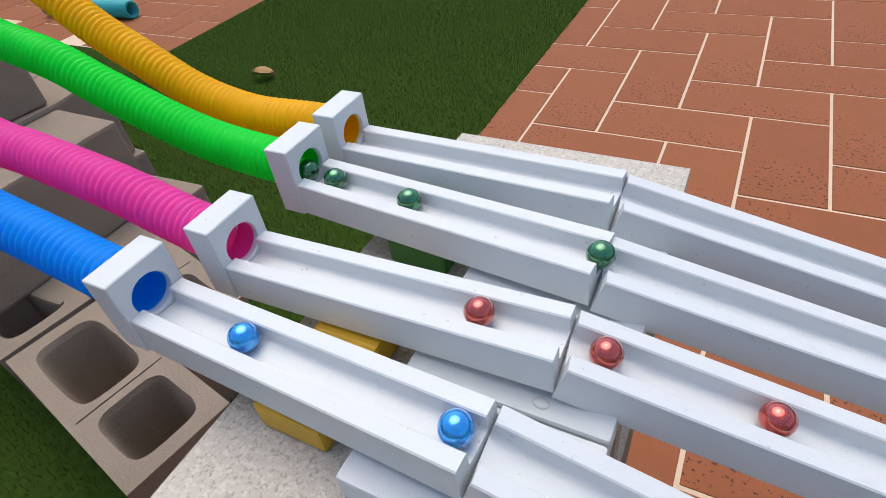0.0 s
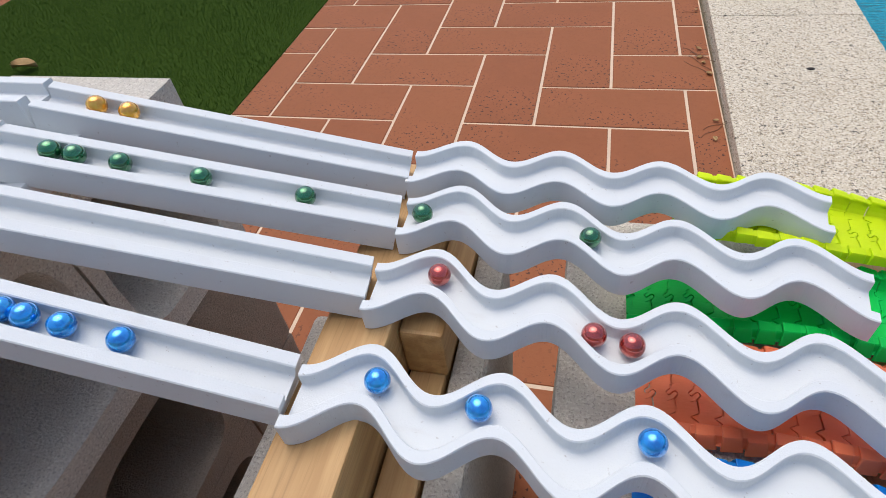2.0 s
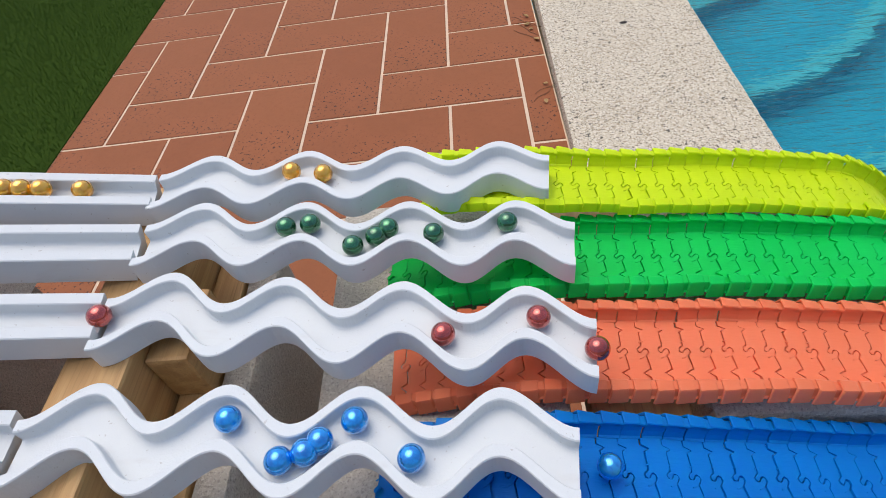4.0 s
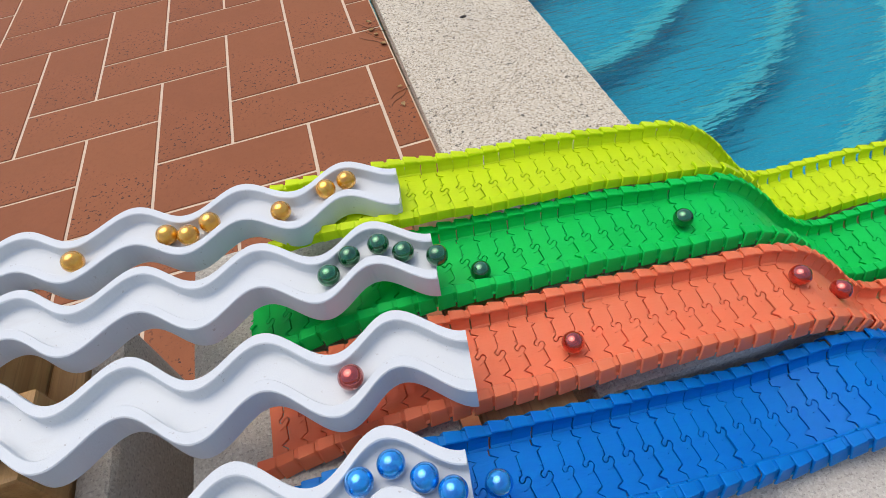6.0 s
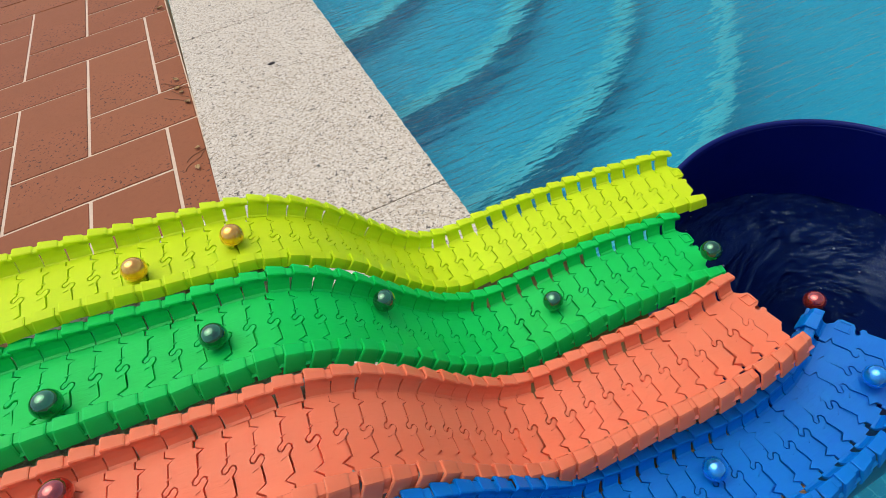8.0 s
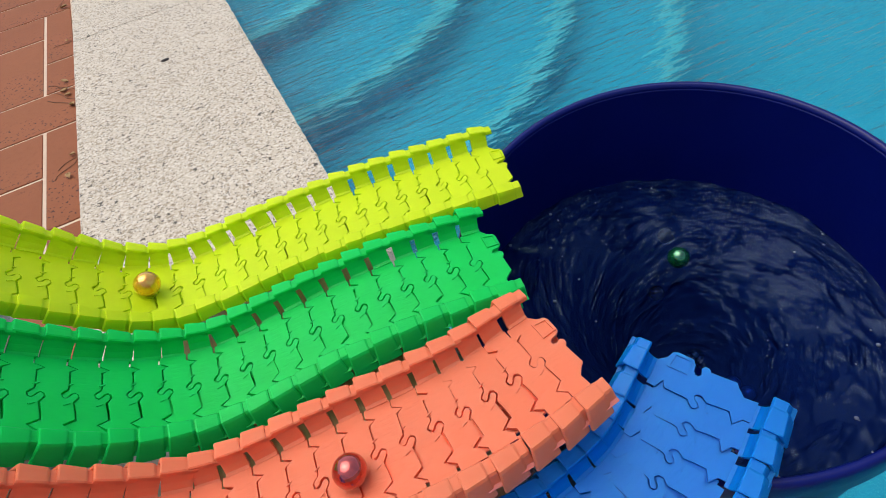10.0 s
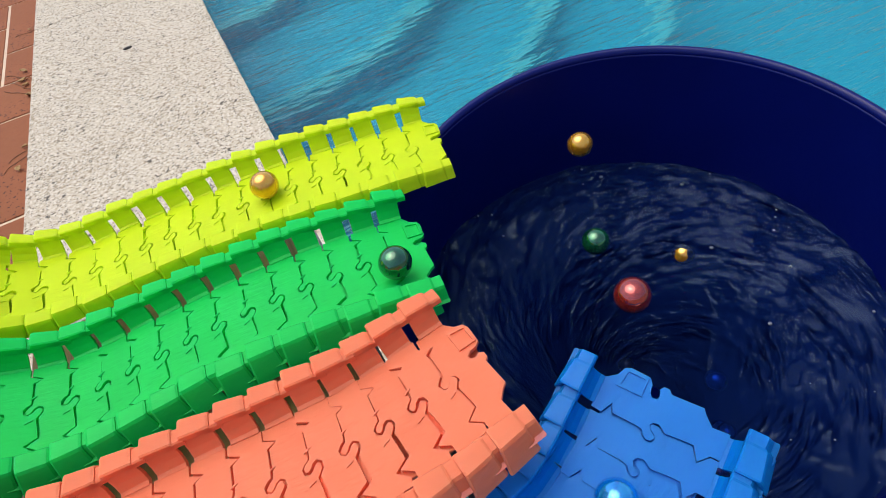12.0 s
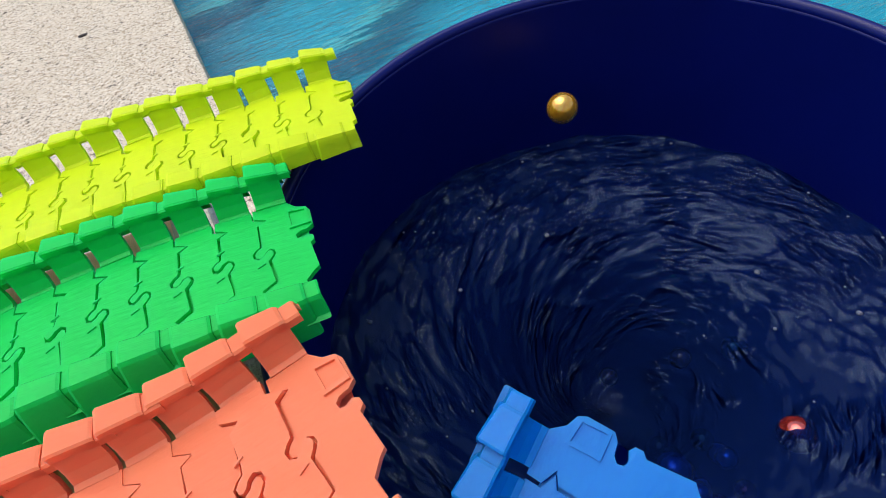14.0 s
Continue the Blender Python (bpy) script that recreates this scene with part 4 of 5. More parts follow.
def swirling_water():
    ob = thing("swirling_water", "dark glossy water turning in a whirlpool with small bubbles", "water", Matrix.Translation(TUB + Vector((0, 0, TUB_WATER))))
    nr, na = 120, 420
    rs = [0.1405 * (i / nr) ** 0.8 for i in range(1, nr + 1)]
    angles = np.linspace(0, 2 * math.pi, na + 1)[:-1]
    co = [(0.0, 0.0, swirl_height(0.0001, 0))] + [(r * math.cos(a), r * math.sin(a), swirl_height(r, a)) for r in rs for a in angles]
    faces = [(0, 1 + i, 1 + (i + 1) % na) for i in range(na)]
    for k in range(nr - 1):
        for i in range(na):
            j = (i + 1) % na
            faces.append((1 + k * na + i, 1 + (k + 1) * na + i, 1 + (k + 1) * na + j, 1 + k * na + j))
    me = bpy.data.meshes.new("surface")
    me.from_pydata(co, [], faces)
    me.polygons.foreach_set("use_smooth", [True] * len(faces))
    # how the surface is wound, for its fine ripples
    wound = me.attributes.new("wound", "FLOAT_VECTOR", "POINT")
    rows = [(0.0, 0.0, 0.0)]
    for r in rs:
        x = r / 0.1395
        for a in angles:
            twist = a + 2.2 * math.log(x + 0.12)
            rows.append((math.cos(twist) * 2.4, math.sin(twist) * 2.4, x * 9))
    wound.data.foreach_set("vector", np.array(rows).ravel())
    me.materials.append(SWIRL)
    face = new("surface", me)
    face.parent = ob
    ball = bmesh.new()
    bmesh.ops.create_icosphere(ball, subdivisions=2, radius=1.0)
    for f in ball.faces:
        f.smooth = True
    shape = bpy.data.meshes.new("bubble")
    ball.to_mesh(shape)
    ball.free()
    shape.materials.append(FOAM)
    rng = random.Random(5)
    for n in range(72):
        r, a = (0.1385 - 0.016 * rng.random() ** 2 if n < 40 else 0.132 * rng.random() ** 0.4), rng.uniform(0, 2 * math.pi)
        b = new("bubble", shape)
        b.parent = ob
        size = rng.choice((0.0004, 0.0005, 0.0006, 0.0008, 0.0010, 0.0015))
        b.location = (r * math.cos(a), r * math.sin(a), swirl_height(r, a) + size * 0.1)
        b.scale = (size, size, size * 0.6)
    return ob


# Added walls, never in view: they darken the horizon in marble and water reflections.
def unseen_walls():
    for name, x0, x1, y0, y1, z0 in (("unseen_wall_north", -8.2, 9.2, 10, 10.2, -1.4), ("unseen_wall_south", -8.2, 9.2, -5.7, -5.5, -1.4), ("unseen_wall_west", -8.2, -8, -5.5, 10, -0.1), ("unseen_wall_east", 9, 9.2, -5.5, 10, -1.4)):
        bm = bmesh.new()
        box(bm, x0, x1, y0, y1, z0, 2.3, 0.01, 2)
        tagged(mesh_object(name, bm, UNSEEN_WALL), "plain pale wall added out of view to darken reflections near the horizon", "garden wall", kind="structure")


def scraps():
    """Dry leaf on the lawn, twigs along the joint of tiles and coping."""
    def leaf(x, y, z, size, turn, n):
        bm = bmesh.new()
        rows = []
        for i in range(9):
            t = i / 8
            w = math.sin(math.pi * min(1, t * 0.94 + 0.05)) ** 0.8 * 0.36
            rows.append([bm.verts.new(((t - 0.5) * size, k * w * size, size * (0.22 * abs(k) ** 1.5 + 0.10 * math.sin(t * 3 + n) + 0.05 * noise.noise(Vector((t * 4, k * 2, n)))))) for k in (-1, -0.5, 0, 0.5, 1)])
        for r0, r1 in zip(rows, rows[1:]):
            for k in range(4):
                bm.faces.new((r0[k], r1[k], r1[k + 1], r0[k + 1]))
        top = bmesh.ops.extrude_face_region(bm, geom=bm.faces[:])
        for v in top["geom"]:
            if isinstance(v, bmesh.types.BMVert):
                v.co.z += size * 0.012
        bmesh.ops.recalc_face_normals(bm, faces=bm.faces)
        ob = mesh_object("dry_leaf", bm, DRY, True)
        ob.matrix_basis = pose(x, y, z, 0, 0, turn)
        tagged(ob, "curled brown dry leaf", "dry leaf")

    def twig(x, y, length, turn, n):
        bm = bmesh.new()
        pts = [Vector(((i / 8 - 0.5) * length, 0.10 * length * noise.noise(Vector((i * 0.3, n, 0))), 0.0012 + 0.004 * abs(noise.noise(Vector((i * 0.4, n, 5)))))) for i in range(9)]
        sweep(bm, [(0.0007 * math.cos(a), 0.0007 * math.sin(a)) for a in np.linspace(0, 2 * math.pi, 6)[:-1]], path_stations(pts))
        ob = mesh_object("twig", bm, TWIG, True)
        ob.matrix_basis = pose(x, y, 0.0, 0, 0, turn)
        tagged(ob, "thin dry brown twig on the tiles", "twig", group="dry twigs")
    bm = bmesh.new()
    ring = np.linspace(0, 2 * math.pi, 33)[:-1]
    rows = [[bm.verts.new((x, r * math.cos(a), 0.046 + r * math.sin(a))) for a in ring] for x, r in ((-0.34, 0.032), (-0.34, 0.042), (-0.335, 0.046), (0.335, 0.046), (0.34, 0.042), (0.34, 0.032))]
    for r0, r1 in zip(rows, rows[1:] + rows[:1]):
        for k in range(32):
            bm.faces.new((r0[k], r0[(k + 1) % 32], r1[(k + 1) % 32], r1[k]))
    roll = mesh_object("foam_roll", bm, plain("teal_foam", (0.01, 0.34, 0.36), 0.6), True)
    roll.matrix_basis = pose(-3.56, 0.47, 0, 0, 0, 4)
    tagged(roll, "hollow teal foam roll lying on the far terrace", "foam roll")
    leaf(-1.928, 0.048, 0.014, 0.085, 25, 1)
    rng = random.Random(12)
    for n, y in enumerate((-0.20, -0.17, 0.12, 0.15, 0.18, 0.21, -0.62, 0.5, 0.86)):
        twig(0.455 + rng.uniform(-0.02, 0.02), y, rng.uniform(0.05, 0.11), rng.uniform(-60, 100), n)
        leaf(0.462 + rng.uniform(-0.012, 0.012), y + rng.uniform(-0.04, 0.04), 0.003, rng.uniform(0.012, 0.026), rng.uniform(0, 360), n)


def build():
    ground()
    far_patio()
    unseen_walls()
    scraps()
    coping()
    pool()
    supports()
    beams()
    channels()
    bars()
    tubes()
    tracks()
    tub()


build()
WHIRL = swirling_water()
blades()


# ---- marbles ----
RADIUS = 0.0083
# lane, then seconds, place along x, offset across, height over the floor; then flights over the tub: seconds and place
MARBLES = [
    ("blue", [(0, -0.190, 0, 0), (0.5, -0.060, 0, 0), (1, 0.070, 0, 0), (1.6, 0.161, 0, 0), (2, 0.188, 0, 0), (2.3, 0.205, 0, 0), (2.5, 0.215, 0, 0), (3, 0.245, 0, 0), (3.2, 0.255, 0, 0), (5.5, 0.574, 0.009, 0), (6, 0.735, 0, 0), (6.4, 0.900, 0, 0)], []),
    ("blue", [(0, -0.326, 0, 0), (0.5, -0.228, 0, 0), (1, -0.089, 0, 0), (1.5, 0.033, 0, 0), (2, 0.089, 0, 0), (2.3, 0.114, 0, 0), (2.5, 0.126, 0, 0), (3, 0.161, 0, 0), (3.2, 0.173, 0, 0), (5.5, 0.298, 0, 0), (6, 0.328, -0.003, 0.007), (6.5, 0.423, -0.008, 0.002), (7, 0.573, -0.018, 0), (7.5, 0.764, 0, 0), (8, 0.956, -0.015, 0)], [(8.3, 1.061, -1.338, 0.300)]),
    ("blue", [(0, -0.454, 0, 0), (0.5, -0.342, 0, 0), (1, -0.250, 0, 0), (1.3, -0.174, 0, 0), (1.5, -0.114, 0, 0), (2, 0.025, 0, 0), (2.3, 0.066, 0, 0), (2.5, 0.086, 0, 0), (3, 0.123, 0, 0), (3.2, 0.132, 0, 0), (5.5, 0.281, 0, 0), (6, 0.302, 0, 0), (6.7, 0.360, 0, 0), (7.5, 0.622, 0.007, 0), (8, 0.823, 0.007, 0)], [(8.3, 0.945, -1.412, 0.387), (8.5, 0.997, -1.380, 0.363)]),
    ("blue", [(0.5, -0.511, 0, 0), (1, -0.376, 0, 0), (1.5, -0.271, 0, 0), (2, -0.128, 0, 0), (2.3, -0.018, 0, 0), (2.5, 0.020, 0, 0), (3, 0.102, 0, 0), (3.2, 0.112, 0, 0), (5.5, 0.263, 0, 0), (6, 0.289, 0, 0), (7.3, 0.430, 0, 0), (8.5, 0.902, -0.008, 0)], [(9, 1.013, -1.368, 0.349)]),
    ("blue", [(0.5, -0.530, 0, 0), (1, -0.398, 0, 0), (1.5, -0.288, 0, 0), (2, -0.163, 0, 0), (2.3, -0.062, 0, 0), (2.5, 0.002, 0, 0), (3, 0.084, 0, 0), (3.2, 0.101, 0, 0), (5.5, 0.245, 0, 0), (6, 0.273, 0, 0), (7.5, 0.400, 0, 0), (9, 0.877, 0.01, 0)], []),
    ("blue", [(2, -0.185, 0, 0), (2.3, -0.085, 0, 0), (2.5, -0.027, 0, 0), (3, 0.068, 0, 0), (3.2, 0.089, 0, 0), (5.5, 0.222, 0, 0), (6, 0.254, 0, 0), (8.5, 0.420, 0, 0), (10.2, 0.860, 0, 0)], [(11.3, 1.052, -1.340, 0.290), (11.5, 1.065, -1.333, 0.265)]),
    ("blue", [(2, -0.199, 0, 0), (2.3, -0.107, 0, 0), (2.5, -0.039, 0, 0), (3, 0.030, 0, 0), (3.2, 0.045, 0, 0), (5.5, 0.207, 0, 0), (8.5, 0.340, 0, 0), (11, 0.820, 0, 0), (12.2, 0.960, 0.001, 0)], [(12.5, 0.973, -1.396, 0.386), (13, 0.992, -1.380, 0.377), (13.5, 1.018, -1.363, 0.334), (13.7, 1.033, -1.348, 0.268), (14, 1.037, -1.346, 0.226)]),
    ("pink", [(0, -0.344, 0, 0), (0.5, -0.283, 0, 0), (1, -0.213, 0, 0), (1.3, -0.150, 0, 0), (1.5, -0.099, 0, 0), (2, 0.044, 0, 0), (2.3, 0.094, 0, 0), (2.5, 0.119, 0, 0), (3, 0.162, 0, 0), (3.2, 0.181, 0, 0), (5.3, 0.325, 0, 0), (5.5, 0.346, 0.004, 0), (6, 0.413, -0.01, 0), (6.5, 0.510, 0.016, 0), (7, 0.619, 0.018, 0), (7.5, 0.769, -0.007, 0)], [(8, 0.985, -1.324, 0.354), (8.3, 1.033, -1.323, 0.300)]),
    ("pink", [(0, -0.279, 0, 0), (0.5, -0.161, 0, 0), (1, -0.004, 0, 0), (1.3, 0.067, 0, 0), (1.5, 0.104, 0, 0), (2, 0.153, 0, 0), (2.3, 0.183, 0, 0), (2.5, 0.198, 0, 0), (3, 0.231, 0, 0), (3.2, 0.239, 0, 0), (5.3, 0.450, 0.018, 0.006), (5.5, 0.485, 0.012, 0), (6.5, 0.748, 0.002, 0), (7, 0.906, -0.003, 0)], []),
    ("pink", [(0, -0.201, 0, 0), (0.5, -0.053, 0, 0), (1, 0.069, 0, 0), (1.3, 0.113, 0, 0), (1.5, 0.135, 0, 0), (2, 0.177, 0, 0), (2.3, 0.197, 0, 0), (2.5, 0.216, 0, 0), (3, 0.250, 0, 0), (3.2, 0.263, 0, 0), (5.3, 0.489, 0.016, 0), (5.5, 0.526, 0.011, 0), (6.5, 0.789, -0.006, 0), (6.85, 0.910, 0, 0)], []),
    ("pink", [(5.3, 0.207, 0, 0), (5.5, 0.225, 0, 0), (6, 0.261, 0, 0), (6.5, 0.295, 0, 0), (7, 0.325, 0, 0), (8, 0.477, 0.017, 0), (8.3, 0.545, 0.018, 0), (8.5, 0.587, 0.018, 0.003), (9, 0.673, 0.018, 0.008), (10, 0.800, -0.005, 0), (11.3, 0.914, 0.003, 0.016)], [(11.5, 0.940, -1.325, 0.401), (12, 0.998, -1.324, 0.372), (12.5, 1.064, -1.322, 0.302), (13, 1.084, -1.347, 0.278), (13.5, 1.092, -1.359, 0.268), (14, 1.078, -1.369, 0.262)]),
    ("green", [(0, -0.298, 0, 0), (0.5, -0.195, 0, 0), (1, -0.051, 0, 0), (1.3, 0.044, 0, 0), (1.5, 0.082, 0, 0), (2, 0.147, 0, 0), (2.3, 0.176, 0, 0), (2.5, 0.193, 0, 0), (3, 0.230, 0, 0), (3.2, 0.237, 0, 0), (5.5, 0.441, -0.015, 0), (6, 0.550, -0.006, 0), (6.5, 0.694, 0.018, 0.011), (7, 0.905, -0.019, 0)], []),
    ("green", [(0, -0.428, 0, 0), (0.5, -0.333, 0, 0), (1, -0.254, 0, 0), (1.3, -0.193, 0, 0), (1.5, -0.143, 0, 0), (2, 0.017, 0, 0), (2.3, 0.075, 0, 0), (2.5, 0.108, 0, 0), (3, 0.157, 0, 0), (3.2, 0.176, 0, 0), (5.5, 0.326, 0, 0), (6, 0.370, -0.019, 0), (6.5, 0.459, -0.019, 0), (7, 0.577, -0.003, 0), (7.5, 0.713, 0.018, 0.013), (7.8, 0.832, -0.003, 0), (8, 0.924, -0.02, 0.01)], [(8.3, 1.078, -1.282, 0.278)]),
    ("green", [(0, -0.493, 0, 0), (0.5, -0.404, 0, 0), (1, -0.304, 0, 0), (1.3, -0.255, 0, 0), (1.5, -0.212, 0, 0), (2, -0.071, 0, 0), (2.3, 0.023, 0, 0), (2.5, 0.057, 0, 0), (3, 0.119, 0, 0), (3.2, 0.134, 0, 0), (5.5, 0.307, 0, 0), (6, 0.339, 0.012, 0), (6.5, 0.397, -0.019, 0), (7, 0.495, -0.016, 0), (7.5, 0.617, 0, 0.002), (7.8, 0.702, 0.018, 0.007), (8, 0.796, -0.002, 0), (8.3, 0.924, -0.02, 0.022)], [(8.5, 1.048, -1.258, 0.322)]),
    ("green", [(0, -0.519, 0, 0), (0.5, -0.422, 0, 0), (1, -0.323, 0, 0), (1.3, -0.281, 0, 0), (1.5, -0.251, 0, 0), (2, -0.147, 0, 0), (2.3, -0.064, 0, 0), (2.5, -0.003, 0, 0), (3, 0.099, 0, 0), (3.2, 0.120, 0, 0), (5.5, 0.290, 0, 0), (6, 0.316, 0, 0), (6.5, 0.345, -0.02, 0), (7, 0.425, -0.02, 0), (7.5, 0.532, -0.012, 0), (8, 0.670, 0.016, 0.007), (8.3, 0.779, 0.002, 0), (8.5, 0.878, 0.001, 0)], [(8.6, 0.913, -1.244, 0.399), (8.9, 1.007, -1.254, 0.362), (9, 1.030, -1.256, 0.341)]),
    ("green", [(0.5, -0.471, 0, 0), (1, -0.380, 0, 0), (1.3, -0.325, 0, 0), (1.5, -0.289, 0, 0), (2, -0.204, 0, 0), (2.3, -0.135, 0, 0), (2.5, -0.082, 0, 0), (3, 0.058, 0, 0), (3.2, 0.095, 0, 0), (5.5, 0.271, 0, 0), (6, 0.300, 0, 0), (6.5, 0.326, 0, 0), (7, 0.368, -0.019, 0), (7.5, 0.453, -0.017, 0), (8, 0.566, -0.005, 0), (8.3, 0.642, 0.006, 0), (8.5, 0.701, 0.012, 0), (9, 0.858, -0.006, 0)], []),
    ("green", [(0.5, -0.491, 0, 0), (1, -0.404, 0, 0), (1.3, -0.351, 0, 0), (1.5, -0.307, 0, 0), (2, -0.236, 0, 0), (2.3, -0.178, 0, 0), (2.5, -0.132, 0, 0), (3, 0.012, 0, 0), (3.2, 0.052, 0, 0), (5.5, 0.245, 0, 0), (6, 0.277, 0, 0), (6.5, 0.305, 0, 0), (7, 0.329, 0, 0), (7.5, 0.378, -0.018, 0), (8, 0.476, -0.015, 0), (8.3, 0.543, -0.007, 0), (8.5, 0.588, -0.004, 0), (9, 0.674, 0.013, 0)], []),
    ("green", [(0.5, -0.523, 0, 0), (1, -0.436, 0, 0), (1.3, -0.384, 0, 0), (1.5, -0.340, 0, 0), (2, -0.253, 0, 0), (2.3, -0.196, 0, 0), (2.5, -0.153, 0, 0), (3, -0.012, 0, 0), (3.2, 0.032, 0, 0), (5.5, 0.226, 0, 0), (6, 0.260, 0, 0), (6.5, 0.289, 0, 0), (7, 0.315, 0, 0), (9.2, 0.400, 0, 0), (10.2, 0.640, 0, 0)], [(11.3, 0.935, -1.247, 0.380), (11.5, 0.966, -1.250, 0.365), (12, 1.033, -1.256, 0.325), (12.5, 1.083, -1.278, 0.278)]),
    ("green", [(6.5, 0.020, 0, 0), (9, 0.340, 0, 0), (10.2, 0.600, 0, 0), (11.3, 0.821, -0.004, 0), (11.5, 0.851, -0.012, 0), (12, 0.912, -0.014, 0.002)], [(12.5, 0.978, -1.251, 0.357), (13, 1.047, -1.258, 0.310), (13.5, 1.085, -1.291, 0.278)]),
    ("yellow", [(1, -0.450, 0, 0), (1.3, -0.384, 0, 0), (1.5, -0.334, 0, 0), (2, -0.233, 0, 0), (2.3, -0.162, 0, 0), (2.5, -0.112, 0, 0), (3, 0.021, 0, 0), (5.5, 0.256, 0, 0), (6, 0.289, 0, 0), (6.5, 0.318, 0, 0), (7, 0.388, -0.018, 0), (7.5, 0.481, -0.018, 0), (8, 0.592, -0.002, 0), (8.3, 0.663, 0.016, 0.009), (8.5, 0.723, 0.006, 0), (9, 0.877, -0.001, 0)], []),
    ("yellow", [(1, -0.467, 0, 0), (1.3, -0.407, 0, 0), (1.5, -0.361, 0, 0), (2, -0.258, 0, 0), (2.3, -0.197, 0, 0), (2.5, -0.151, 0, 0), (3, -0.008, 0, 0), (5.5, 0.231, 0, 0), (6, 0.271, 0, 0), (6.5, 0.304, 0, 0), (7, 0.330, 0.018, 0), (7.5, 0.422, -0.018, 0), (8, 0.529, -0.011, 0), (8.3, 0.600, 0.009, 0), (8.5, 0.651, 0.019, 0.004), (9, 0.764, -0.019, 0.005)], []),
    ("yellow", [(5.5, 0.184, 0, 0), (6, 0.233, 0, 0), (6.5, 0.265, 0, 0), (7, 0.298, 0, 0), (9.2, 0.550, 0, 0), (10.3, 0.797, 0, 0)], [(11.3, 1.097, -1.203, 0.317), (11.5, 1.123, -1.208, 0.275), (11.8, 1.119, -1.234, 0.267), (12, 1.114, -1.256, 0.2585), (12.1, 1.111, -1.263, 0.252), (12.4, 1.090, -1.285, 0.225)]),
    ("yellow", [(5.5, 0.133, 0, 0), (6.5, 0.212, 0, 0), (7, 0.243, 0, 0), (9.2, 0.460, 0, 0), (10.4, 0.775, 0.003, 0)], [(11.3, 0.996, -1.182, 0.390), (11.5, 1.020, -1.187, 0.377), (12, 1.066, -1.196, 0.345), (12.5, 1.111, -1.205, 0.283), (13, 1.109, -1.237, 0.261)]),
    ("yellow", [(5.5, 0.117, 0, 0), (6.5, 0.196, 0, 0), (7, 0.227, 0, 0), (9.2, 0.420, 0, 0), (11.3, 0.785, 0.017, 0.003), (11.5, 0.813, 0.001, 0), (12, 0.873, 0.0, 0), (12.5, 0.928, -0.002, 0)], [(13, 0.979, -1.179, 0.394), (13.5, 1.031, -1.189, 0.382), (14, 1.079, -1.199, 0.341)]),
    ("yellow", [(5.5, 0.100, 0, 0), (6.5, 0.176, 0, 0), (9, 0.260, 0, 0), (14, 0.550, 0, 0)], []),
    ("yellow", [(5.5, 0.009, 0, 0), (6.5, 0.127, 0, 0), (9, 0.220, 0, 0), (14, 0.480, 0, 0)], []),
]
TRACK_END = dict(yellow=(0.985, -0.20), green=(0.94, -0.10), pink=(0.932, 0.03), blue=(0.985, 0.50))


def eased(ts, vs, t):
    """Monotone smooth value between rows."""
    ts, vs = np.array(ts, float), np.array(vs, float)
    if t <= ts[0] or len(ts) < 2:
        return float(vs[0])
    if t >= ts[-1]:
        return float(vs[-1])
    h, d = np.diff(ts), np.diff(vs) / np.diff(ts)
    m = np.zeros(len(ts))
    m[0], m[-1] = d[0], d[-1]
    for i in range(1, len(ts) - 1):
        m[i] = 0 if d[i - 1] * d[i] <= 0 else 2 * d[i - 1] * d[i] / (d[i - 1] + d[i])
    i = int(np.searchsorted(ts, t) - 1)
    u = (t - ts[i]) / h[i]
    return float((2 * u ** 3 - 3 * u ** 2 + 1) * vs[i] + (u ** 3 - 2 * u ** 2 + u) * h[i] * m[i] + (-2 * u ** 3 + 3 * u ** 2) * vs[i + 1] + (u ** 3 - u ** 2) * h[i] * m[i + 1])


LINES = {}


def on_lane(lane, x, off=0.0, rise=0.0):
    """Middle of a marble that rests at x on its lane."""
    d = LANES[lane]
    (bx, by), (ax, ay), (b0, b1), (w0, w1, c0, c1, amp) = d["block"], d["a_end"], d["b"], d["wave"]
    floor = RADIUS - DEEP + FLOOR_T
    if x < bx:
        k = TUBE_LINES[lane]
        xs = [q[0] for q in k][::-1]
        return Vector((x, float(np.interp(x, xs, [q[1] for q in k][::-1])), float(np.interp(x, xs, [q[2] for q in k][::-1])) - 0.005))
    if x < ax:
        t = (x - bx) / (ax - bx)
        return Vector((x, by + (ay - by) * t, A_TOP[0] + (A_TOP[1] - A_TOP[0]) * t + floor))
    if x < b1[0]:
        t = max(0.0, (x - b0[0]) / (b1[0] - b0[0]))
        return Vector((x, b0[1] + (b1[1] - b0[1]) * t, B_TOP[0] + (B_TOP[1] - B_TOP[0]) * t + floor))
    t = min(1.0, max(0.0, (x - w0) / (w1 - w0)))
    wave_y, wave_z = c0 + (c1 - c0) * t - amp * math.cos(8 * math.pi * t), WAVE_TOP[0] + (WAVE_TOP[1] - WAVE_TOP[0]) * t + floor
    if x < w1:
        return Vector((x, wave_y, wave_z))
    if lane not in LINES:
        LINES[lane] = track_line(lane)
    line = LINES[lane]
    xs = [q.x for q in line]
    y, z = float(np.interp(x, xs, [q.y for q in line])) + off, float(np.interp(x, xs, [q.z for q in line])) + RADIUS + rise
    u = min(1.0, (x - w1) / 0.03)
    u = u * u * (3 - 2 * u)
    return Vector((x, wave_y + (y - wave_y) * u, wave_z + (z - wave_z) * u))


